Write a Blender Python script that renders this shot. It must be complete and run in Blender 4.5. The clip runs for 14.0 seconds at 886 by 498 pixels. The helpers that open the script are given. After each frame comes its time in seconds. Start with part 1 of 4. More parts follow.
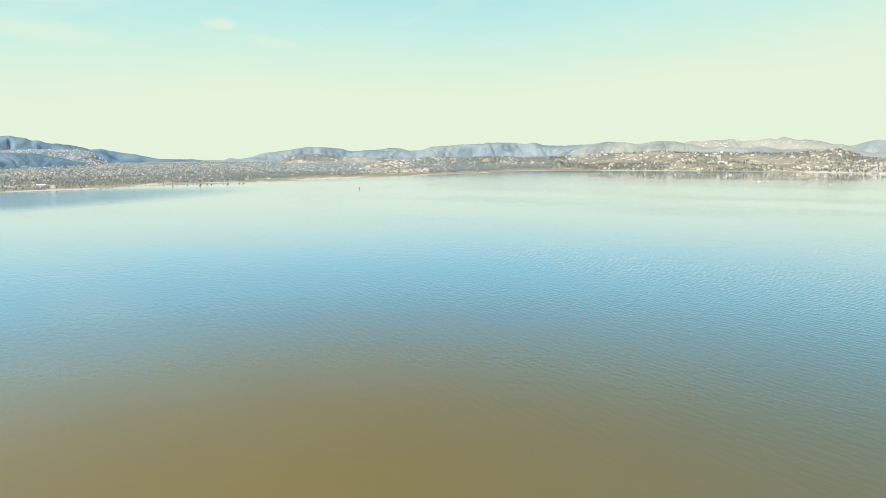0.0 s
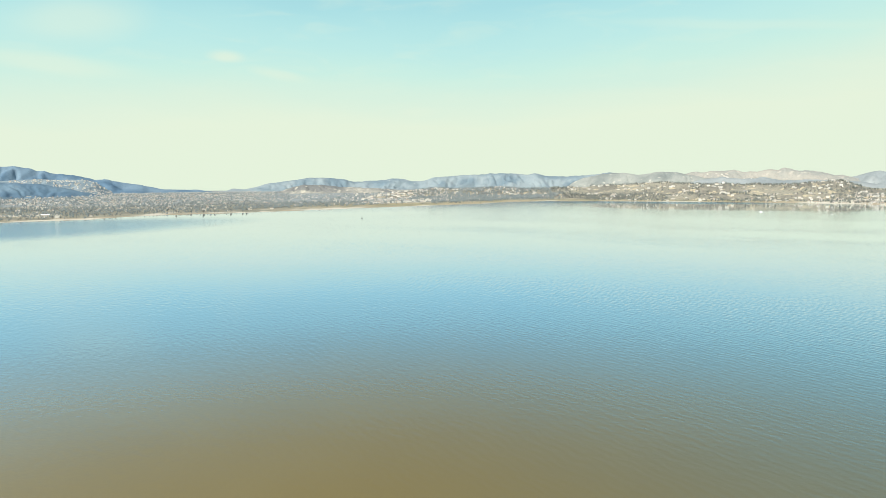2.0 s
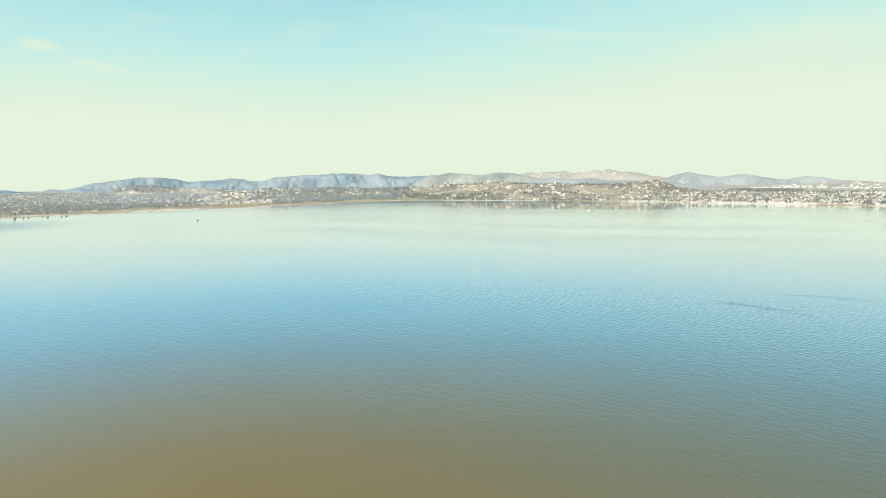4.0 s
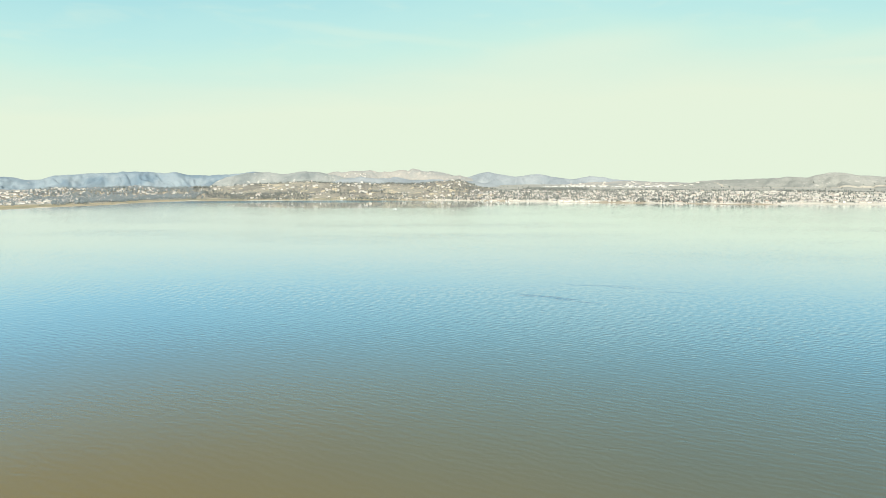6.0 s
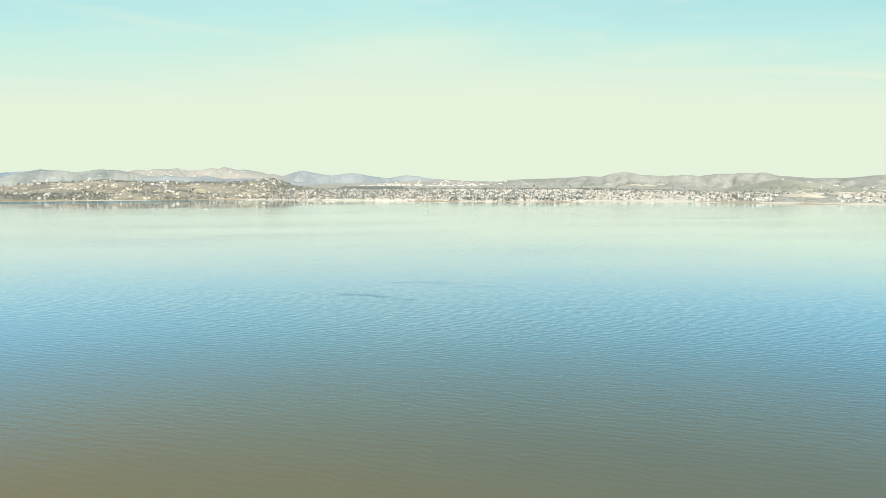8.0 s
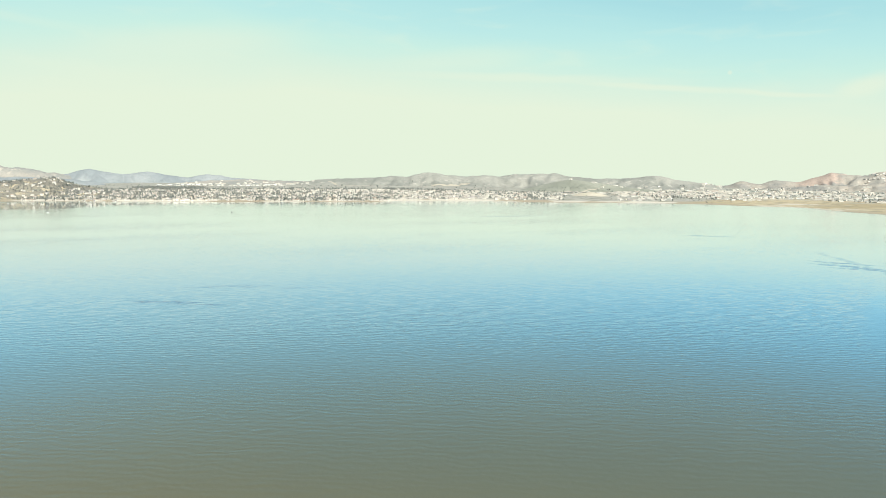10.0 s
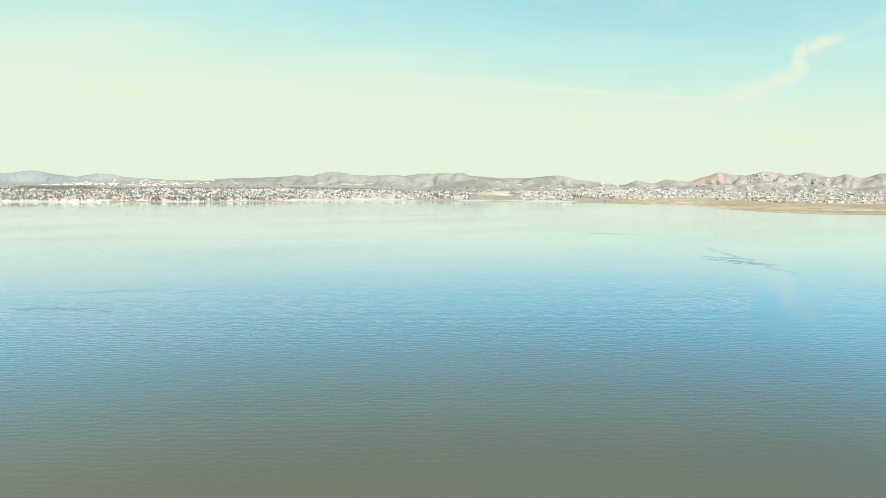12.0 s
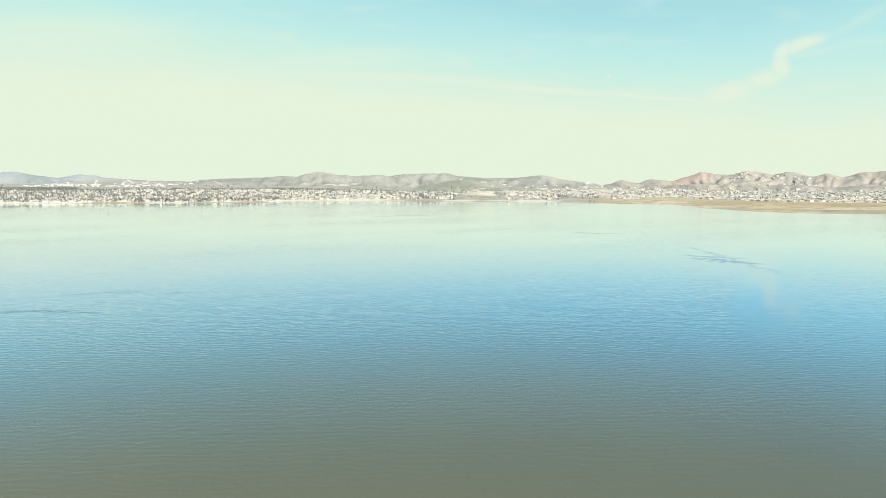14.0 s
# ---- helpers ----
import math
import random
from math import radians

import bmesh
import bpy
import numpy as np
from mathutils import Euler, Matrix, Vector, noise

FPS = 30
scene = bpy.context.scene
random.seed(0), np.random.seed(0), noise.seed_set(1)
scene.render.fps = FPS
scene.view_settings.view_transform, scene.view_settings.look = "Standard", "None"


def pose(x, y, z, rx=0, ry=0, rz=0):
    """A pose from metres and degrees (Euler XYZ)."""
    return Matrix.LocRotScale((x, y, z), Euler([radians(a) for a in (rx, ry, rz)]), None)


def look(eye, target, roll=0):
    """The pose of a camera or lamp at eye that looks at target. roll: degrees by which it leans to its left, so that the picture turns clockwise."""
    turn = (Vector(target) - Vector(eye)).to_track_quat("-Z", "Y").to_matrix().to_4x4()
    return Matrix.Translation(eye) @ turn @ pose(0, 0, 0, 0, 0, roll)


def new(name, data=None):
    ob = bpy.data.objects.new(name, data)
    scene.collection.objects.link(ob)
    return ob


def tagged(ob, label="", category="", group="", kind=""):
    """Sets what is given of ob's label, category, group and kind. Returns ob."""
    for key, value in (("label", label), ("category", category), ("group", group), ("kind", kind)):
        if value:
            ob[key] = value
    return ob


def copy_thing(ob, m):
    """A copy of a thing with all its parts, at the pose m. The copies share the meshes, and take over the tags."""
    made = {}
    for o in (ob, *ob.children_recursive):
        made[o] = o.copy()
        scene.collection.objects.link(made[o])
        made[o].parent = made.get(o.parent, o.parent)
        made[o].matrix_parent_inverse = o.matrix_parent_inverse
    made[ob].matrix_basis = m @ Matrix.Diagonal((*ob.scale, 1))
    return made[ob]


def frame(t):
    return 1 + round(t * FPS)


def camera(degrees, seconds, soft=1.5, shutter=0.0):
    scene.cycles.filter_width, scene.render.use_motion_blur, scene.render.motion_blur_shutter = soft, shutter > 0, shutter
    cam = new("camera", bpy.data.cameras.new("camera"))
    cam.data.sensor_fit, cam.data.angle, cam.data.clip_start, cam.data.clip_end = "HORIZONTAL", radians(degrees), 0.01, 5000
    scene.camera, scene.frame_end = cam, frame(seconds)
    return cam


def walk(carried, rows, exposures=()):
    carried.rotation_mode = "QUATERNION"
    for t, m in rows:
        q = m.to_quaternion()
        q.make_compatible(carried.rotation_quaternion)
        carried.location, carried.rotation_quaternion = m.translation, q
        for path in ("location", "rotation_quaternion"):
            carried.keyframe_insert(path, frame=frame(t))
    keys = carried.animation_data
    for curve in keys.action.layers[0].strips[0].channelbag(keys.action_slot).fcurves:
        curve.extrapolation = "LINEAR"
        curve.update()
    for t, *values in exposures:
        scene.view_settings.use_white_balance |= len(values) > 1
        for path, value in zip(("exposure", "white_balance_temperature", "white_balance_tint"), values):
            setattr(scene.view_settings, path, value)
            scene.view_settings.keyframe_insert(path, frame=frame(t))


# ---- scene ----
# The camera hovers over the lake and turns slowly to the right.
cam = camera(62.6, 14.0, soft=0.75)
EYE = (0.0, 0.0, 75.0)
# seconds, heading clockwise from +y, tilt, lean (degrees)
TURNS = [
    (0.0, 0.135, -7.776, 0.27), (0.2, 0.12, -7.69, 0.27), (0.5, 0.091, -6.809, 0.27), (0.7, 0.08, -6.00, 0.27), (0.8, 0.075, -5.61, 0.27),
    (1.0, 0.06, -4.949, 0.28), (1.2, 0.04, -4.88, 0.27), (1.5, 0.0, -4.977, 0.25), (1.7, -0.03, -5.11, 0.245),
    (2.0, -0.06, -5.402, 0.24), (2.2, -0.04, -5.41, 0.24), (2.6, 1.5, -5.42, 0.23),
    (3.0, 4.6, -5.42, 0.22), (3.5, 8.4, -5.43, 0.2), (4.0, 12.2, -5.43, 0.18), (4.5, 16.02, -5.437, 0.16), (5.0, 19.84, -5.473, 0.11), (5.5, 23.51, -5.489, 0.07),
    (6.0, 27.24, -5.521, 0.03), (6.5, 30.91, -5.54, 0.01), (7.0, 34.57, -5.555, -0.01), (7.5, 38.09, -5.586, -0.03),
    (8.0, 41.53, -5.599, -0.06), (8.5, 45.08, -5.605, -0.12), (9.0, 48.81, -5.59, -0.2), (9.5, 52.7, -5.585, -0.24),
    (10.0, 56.5, -5.58, -0.27), (10.5, 60.1, -5.575, -0.29), (10.9, 62.2, -5.575, -0.3), (11.2, 62.98, -5.575, -0.3), (11.5, 63.39, -5.575, -0.3),
    (12.0, 63.85, -5.586, -0.3), (12.5, 64.23, -5.6, -0.25), (13.0, 64.59, -5.589, -0.2), (13.5, 64.84, -5.585, -0.18),
    (14.0, 65.01, -5.568, -0.15),
]
walk(cam, [(t, pose(*EYE, 90 + tilt, lean, -heading)) for t, heading, tilt, lean in TURNS],
     exposures=[(0.0, 0.55), (14.0, 0.55)])

# ---- sky and sun ----
SUN_HEADING, SUN_HEIGHT = 210.0, 40.0
world = bpy.data.worlds.new("world")
scene.world = world
world.use_nodes = True


def build_sky():
    nt = world.node_tree
    N, L = nt.nodes, nt.links
    N.clear()
    out = N.new("ShaderNodeOutputWorld")
    bg = N.new("ShaderNodeBackground")
    sky = N.new("ShaderNodeTexSky")
    sky.sky_type = 'NISHITA'
    sky.sun_disc = False
    sky.sun_elevation, sky.sun_rotation = radians(SUN_HEIGHT), radians(SUN_HEADING)
    sky.altitude, sky.air_density, sky.dust_density, sky.ozone_density = 400, 1.0, 1.6, 1.5
    co = N.new("ShaderNodeTexCoord")
    sep = N.new("ShaderNodeSeparateXYZ")
    L.new(co.outputs["Generated"], sep.inputs[0])

    def rng(value, a, b, c, d, smooth=True):
        n = N.new("ShaderNodeMapRange")
        n.interpolation_type = 'SMOOTHSTEP' if smooth else 'LINEAR'
        L.new(value, n.inputs["Value"])
        for key, v in zip(("From Min", "From Max", "To Min", "To Max"), (a, b, c, d)):
            n.inputs[key].default_value = v
        return n.outputs[0]

    def mth(op, a, b):
        n = N.new("ShaderNodeMath")
        n.operation = op
        for k, v in enumerate((a, b)):
            if isinstance(v, (int, float)):
                n.inputs[k].default_value = v
            else:
                L.new(v, n.inputs[k])
        return n.outputs[0]

    # heading and height of the direction, in degrees
    around = mth('MULTIPLY', mth('ARCTAN2', sep.outputs["X"], sep.outputs["Y"]), 57.2958)
    up = mth('MULTIPLY', mth('ARCSINE', sep.outputs["Z"], 0.0), 57.2958)
    grid = N.new("ShaderNodeCombineXYZ")
    L.new(around, grid.inputs[0])
    L.new(up, grid.inputs[1])

    def cloud_noise(scale, stretch, detail=5.0, distortion=0.5):
        mp = N.new("ShaderNodeMapping")
        mp.inputs["Scale"].default_value = stretch
        L.new(grid.outputs[0], mp.inputs[0])
        no = N.new("ShaderNodeTexNoise")
        no.inputs["Scale"].default_value, no.inputs["Detail"].default_value, no.inputs["Distortion"].default_value = scale, detail, distortion
        L.new(mp.outputs[0], no.inputs["Vector"])
        return no

    broad = cloud_noise(0.06, (0.5, 2.2, 1))
    fine = cloud_noise(0.45, (0.4, 1.6, 1))
    shake = N.new("ShaderNodeVectorMath")
    shake.operation = 'MULTIPLY_ADD'
    L.new(fine.outputs["Color"], shake.inputs[0])
    shake.inputs[1].default_value = (1.0, 0.6, 0)
    L.new(grid.outputs[0], shake.inputs[2])

    def puff(h, e, long, wide, turn=0.0, steady=False):
        """How much cloud of one streak lies in this direction."""
        mp = N.new("ShaderNodeMapping")
        mp.vector_type = 'TEXTURE'
        mp.inputs["Location"].default_value = (h, e, 0) if steady else (h + 0.5, e + 0.3, 0)
        mp.inputs["Rotation"].default_value = (0, 0, radians(turn))
        mp.inputs["Scale"].default_value = (long, wide, 1)
        L.new(grid.outputs[0] if steady else shake.outputs[0], mp.inputs[0])
        g = N.new("ShaderNodeTexGradient")
        g.gradient_type = 'SPHERICAL'
        L.new(mp.outputs[0], g.inputs[0])
        return g.outputs["Fac"]

    # a bank of haze stands higher towards the east of the view
    bank = mth('MULTIPLY', puff(40, 5, 36, 60, 0, True), 2.5)
    low = mth('MULTIPLY', mth('SUBTRACT', broad.outputs["Fac"], 0.5), 5.0)
    clear = mth('MULTIPLY', puff(93, 8, 24, 60, 0, True), 1.2)
    height = mth('ADD', mth('SUBTRACT', mth('ADD', up, low), bank), clear)
    ramp = N.new("ShaderNodeValToRGB")
    stops = ((4.0, (0.79, 0.896, 0.72)), (6.0, (0.71, 0.88, 0.74)), (8.0, (0.60, 0.865, 0.775)), (10.0, (0.515, 0.825, 0.80)), (13.0, (0.43, 0.765, 0.795)))
    while len(ramp.color_ramp.elements) < len(stops):
        ramp.color_ramp.elements.new(0.5)
    for el, (deg, c) in zip(ramp.color_ramp.elements, stops):
        el.position, el.color = deg / 20.0, (*c, 1)
    L.new(mth('DIVIDE', height, 20.0), ramp.inputs[0])
    haze = rng(height, 10.5, 25.0, 1.0, 0.0)
    # thin streaks of high cloud: a long line, a hooked trail, a few puffs
    total = rng(fine.outputs["Fac"], 0.48, 0.78, 0.0, 0.24)
    for *spec, most in ((62, 7.6, 14, 0.5, -2, 0.55), (73, 6.75, 10, 0.35, -5, 0.75), (81, 6.0, 7, 0.35, -6, 0.75), (86.3, 6.2, 3.0, 1.1, 14, 0.8), (88.4, 6.95, 1.8, 0.9, 8, 0.85), (89.4, 7.8, 1.4, 0.85, 82, 0.9),
                       (89.6, 8.7, 1.2, 0.8, 60, 0.9), (90.9, 9.2, 2.0, 0.75, 18, 0.9), (94.2, 10.6, 3.0, 0.5, 28, 0.2), (-16.2, 9.0, 2.0, 0.6, -4, 0.7), (-12.6, 7.9, 3.0, 0.6, -10, 0.45), (-28, 8.0, 7, 1.1, -4, 0.5), (-2, 5.2, 2.2, 0.6, 0, 0.4),
                       (22, 10.8, 14, 0.6, -5, 0.25), (38, 9.8, 12, 1.6, 6, 0.35), (-26, 11.0, 6, 2.2, 8, 0.42), (58, 9.0, 9, 1.2, 4, 0.3)):
        total = mth('MAXIMUM', total, rng(puff(*spec), 0.0, 0.85, 0.0, most))
    total = mth('MAXIMUM', total, rng(puff(77.6, 7.6, 0.24, 0.24, 0, True), 0.1, 0.7, 0.0, 0.55))
    grade = N.new("ShaderNodeMix")
    grade.data_type, grade.blend_type = 'RGBA', 'MULTIPLY'
    grade.inputs["Factor"].default_value = 1.0
    grade.inputs["B"].default_value = (0.066, 0.115, 0.112, 1)
    L.new(sky.outputs[0], grade.inputs["A"])
    mix = N.new("ShaderNodeMix")
    mix.data_type = 'RGBA'
    L.new(haze, mix.inputs["Factor"])
    L.new(grade.outputs["Result"], mix.inputs["A"])
    L.new(ramp.outputs[0], mix.inputs["B"])
    veil = N.new("ShaderNodeMix")
    veil.data_type = 'RGBA'
    L.new(total, veil.inputs["Factor"])
    L.new(mix.outputs["Result"], veil.inputs["A"])
    veil.inputs["B"].default_value = (0.79, 0.896, 0.73, 1)
    L.new(veil.outputs["Result"], bg.inputs["Color"])
    bg.inputs["Strength"].default_value = 0.683
    L.new(bg.outputs[0], out.inputs[0])


build_sky()
sun = new("sun", bpy.data.lights.new("sun", 'SUN'))
sun.data.energy, sun.data.angle, sun.data.color = 4.6, radians(0.6), (1.0, 0.95, 0.86)
_a, _e = radians(SUN_HEADING), radians(SUN_HEIGHT)
sun.matrix_world = look((1000 * math.sin(_a) * math.cos(_e), 1000 * math.cos(_a) * math.cos(_e), 1000 * math.sin(_e)), (0, 0, 0))

# ---- materials ----


class Nodes:
    """A small hand for building node materials."""

    def __init__(self, name, rough=0.85, spec=0.3):
        self.mat = bpy.data.materials.new(name)
        self.mat.use_nodes = True
        self.t = self.mat.node_tree
        self.b = self.t.nodes["Principled BSDF"]
        self.b.inputs["Roughness"].default_value = rough
        self.b.inputs["Specular IOR Level"].default_value = spec
        self.pos = self.t.nodes.new("ShaderNodeNewGeometry").outputs["Position"]

    def n(self, kind, **values):
        node = self.t.nodes.new(kind)
        for key, v in values.items():
            node.inputs[key.replace("_", " ")].default_value = v
        return node

    def wire(self, a, b):
        self.t.links.new(a, b)

    def noise(self, scale, detail=4.0, stretch=(1, 1, 1), turn=0.0, vec=None, distortion=0.0):
        src = vec or self.pos
        if turn:
            r = self.n("ShaderNodeMapping", Rotation=(0, 0, turn))
            self.wire(src, r.inputs[0])
            src = r.outputs[0]
        m = self.n("ShaderNodeMapping", Scale=stretch)
        self.wire(src, m.inputs[0])
        k = self.n("ShaderNodeTexNoise", Scale=scale, Detail=detail, Distortion=distortion)
        self.wire(m.outputs[0], k.inputs["Vector"])
        return k.outputs["Fac"]

    def ramp(self, fac, *stops):
        r = self.t.nodes.new("ShaderNodeValToRGB")
        e = r.color_ramp.elements
        while len(e) < len(stops):
            e.new(0.5)
        for el, (p, c) in zip(e, stops):
            el.position, el.color = p, (*c, 1) if len(c) == 3 else c
        self.wire(fac, r.inputs[0])
        return r.outputs[0]

    def step(self, value, a, b, lo=0.0, hi=1.0):
        m = self.t.nodes.new("ShaderNodeMapRange")
        m.interpolation_type = 'SMOOTHSTEP'
        self.wire(value, m.inputs["Value"])
        for key, v in zip(("From Min", "From Max", "To Min", "To Max"), (a, b, lo, hi)):
            m.inputs[key].default_value = v
        return m.outputs[0]

    def math(self, op, a, b=0.0):
        m = self.t.nodes.new("ShaderNodeMath")
        m.operation = op
        for k, v in enumerate((a, b)):
            if isinstance(v, (int, float)):
                m.inputs[k].default_value = v
            else:
                self.wire(v, m.inputs[k])
        return m.outputs[0]

    def mix(self, fac, a, b, blend='MIX'):
        m = self.t.nodes.new("ShaderNodeMix")
        m.data_type, m.blend_type = 'RGBA', blend
        for key, v in (("Factor", fac), ("A", a), ("B", b)):
            if isinstance(v, (int, float)):
                m.inputs[key].default_value = v
            elif isinstance(v, tuple):
                m.inputs[key].default_value = (*v, 1)
            else:
                self.wire(v, m.inputs[key])
        return m.outputs["Result"]

    def colour(self, c):
        self.wire(c, self.b.inputs["Base Color"])
        return self

    def bump(self, height, strength=0.5, distance=1.0):
        k = self.n("ShaderNodeBump", Strength=strength, Distance=distance)
        self.wire(height, k.inputs["Height"])
        self.wire(k.outputs[0], self.b.inputs["Normal"])
        return self


def m_hill(name, scrub, grass, bare, bare_at=0.66, speckle=0.5, clay=None, grain=2.5):
    """Hillside: grass and scrub in patches, bare soil, bushes as speckle."""
    k = Nodes(name, 0.95, 0.1)
    broad = k.noise(0.006, 5)
    mid = k.noise(0.03, 5)
    fine = k.noise(0.14, 3)
    c = k.mix(k.step(broad, 0.35, 0.62), scrub, grass)
    c = k.mix(k.math('MULTIPLY', k.step(mid, bare_at, bare_at + 0.08), 0.8), c, bare)
    if clay:
        place_, size, tone = clay
        mp = k.n("ShaderNodeMapping", Location=place_, Scale=size)
        mp.vector_type = 'TEXTURE'
        k.wire(k.pos, mp.inputs[0])
        g = k.t.nodes.new("ShaderNodeTexGradient")
        g.gradient_type = 'SPHERICAL'
        k.wire(mp.outputs[0], g.inputs[0])
        c = k.mix(k.math('MULTIPLY', k.step(k.math('ADD', g.outputs["Fac"], k.math('MULTIPLY', k.math('SUBTRACT', mid, 0.5), 0.8)), 0.1, 0.5), 0.8), c, tone)
    dark = tuple(v * 0.45 for v in scrub)
    c = k.mix(k.math('MULTIPLY', k.step(fine, 0.54, 0.66), speckle), c, dark)
    k.colour(c).bump(k.noise(0.06, 5), 0.7, grain)
    return k.mat


def m_ground():
    k = Nodes("lakeside_soil_and_grass", 0.95, 0.1)
    sep = k.n("ShaderNodeSeparateXYZ")
    k.wire(k.pos, sep.inputs[0])
    broad, mid, fine = k.noise(0.004, 5), k.noise(0.025, 5), k.noise(0.2, 4)
    low = k.mix(k.step(broad, 0.4, 0.6), (0.29, 0.25, 0.15), (0.38, 0.315, 0.20))
    high = k.mix(k.step(broad, 0.4, 0.6), (0.25, 0.25, 0.23), (0.335, 0.33, 0.30))
    # sandier and more golden ground on the eastern plain
    east = k.math('MULTIPLY', k.step(sep.outputs[0], 1500, 2100), k.step(sep.outputs[1], 1000, 1700, 1.0, 0.0))
    low = k.mix(east, low, k.mix(k.step(broad, 0.4, 0.6), (0.37, 0.295, 0.18), (0.47, 0.385, 0.255)))
    high = k.mix(east, high, (0.43, 0.385, 0.31))
    # greyer soil under the western town; haze blue is put into the higher ground
    west = k.step(sep.outputs[0], -520, -60, 1.0, 0.0)
    low = k.mix(west, low, k.mix(k.step(broad, 0.4, 0.6), (0.205, 0.19, 0.15), (0.29, 0.26, 0.20)))
    high = k.mix(west, high, (0.275, 0.295, 0.305))
    high = k.mix(k.step(sep.outputs[0], 700, 1300), high, (0.36, 0.345, 0.30))
    c = k.mix(k.step(sep.outputs[2], 2.5, 5.0), low, high)
    c = k.mix(k.math('MULTIPLY', k.step(mid, 0.5, 0.62), 0.6), c, (0.18, 0.18, 0.135))
    c = k.mix(k.math('MULTIPLY', k.step(fine, 0.5, 0.7), 0.4), c, (0.36, 0.32, 0.25))
    edge = k.math('ADD', sep.outputs[2], k.math('MULTIPLY', k.math('SUBTRACT', mid, 0.5), 2.4))
    edge = k.math('ADD', edge, k.math('MULTIPLY', k.math('SUBTRACT', k.noise(0.0016, 3), 0.5), 3.0))
    # the eastern beaches climb a sandy bank
    bank = k.math('SUBTRACT', edge, k.math('MULTIPLY', k.step(sep.outputs[0], 900, 1300, 0.0, 3.4), k.step(sep.outputs[1], 420, 760)))
    bank = k.math('SUBTRACT', bank, k.math('MULTIPLY', k.step(sep.outputs[0], -800, -560, 1.1, 0.0), k.step(k.noise(0.006, 2), 0.42, 0.56)))
    sand = k.mix(k.step(k.noise(0.005, 3), 0.46, 0.55), (0.36, 0.305, 0.225), (0.55, 0.50, 0.42))
    c = k.mix(k.step(bank, 0.55, 1.1), sand, c)
    c = k.mix(k.step(sep.outputs[2], 0.02, 0.22), (0.21, 0.175, 0.125), c)
    k.colour(c).bump(fine, 0.6, 0.5)
    return k.mat


def m_plain(name, a, b, scale=0.6, rough=0.8, random_from=None, ramp=None):
    """One surface in two shades; random_from varies it from piece to piece."""
    k = Nodes(name, rough, 0.25)
    c = k.mix(k.step(k.noise(scale, 5), 0.35, 0.68), a, b)
    if random_from:
        src = k.n("ShaderNodeObjectInfo" if random_from == "object" else "ShaderNodeNewGeometry")
        r = src.outputs["Random" if random_from == "object" else "Random Per Island"]
        c = k.mix(0.75, c, k.ramp(r, *ramp))
    k.colour(c).bump(k.noise(scale * 4, 4), 0.3, 0.1)
    return k.mat


WALLS = ((0.0, (0.66, 0.61, 0.53)), (0.2, (0.53, 0.48, 0.41)), (0.4, (0.71, 0.67, 0.60)), (0.6, (0.46, 0.40, 0.33)), (0.8, (0.60, 0.57, 0.52)), (1.0, (0.38, 0.36, 0.33)))
ROOFS = ((0.0, (0.27, 0.25, 0.23)), (0.2, (0.45, 0.41, 0.36)), (0.4, (0.36, 0.26, 0.20)), (0.55, (0.60, 0.57, 0.52)), (0.7, (0.24, 0.23, 0.23)), (0.85, (0.50, 0.45, 0.38)), (1.0, (0.42, 0.34, 0.27)))
LEAVES = ((0.0, (0.10, 0.115, 0.11)), (0.3, (0.165, 0.175, 0.165)), (0.55, (0.235, 0.235, 0.22)), (0.75, (0.13, 0.145, 0.14)), (1.0, (0.29, 0.265, 0.23)))
# western leaf tones, with the blue lift of haze put into the colour
HAZED_LEAVES = ((0.0, (0.14, 0.17, 0.185)), (0.3, (0.215, 0.25, 0.265)), (0.55, (0.30, 0.32, 0.32)), (0.75, (0.18, 0.22, 0.235)), (1.0, (0.34, 0.33, 0.31)))
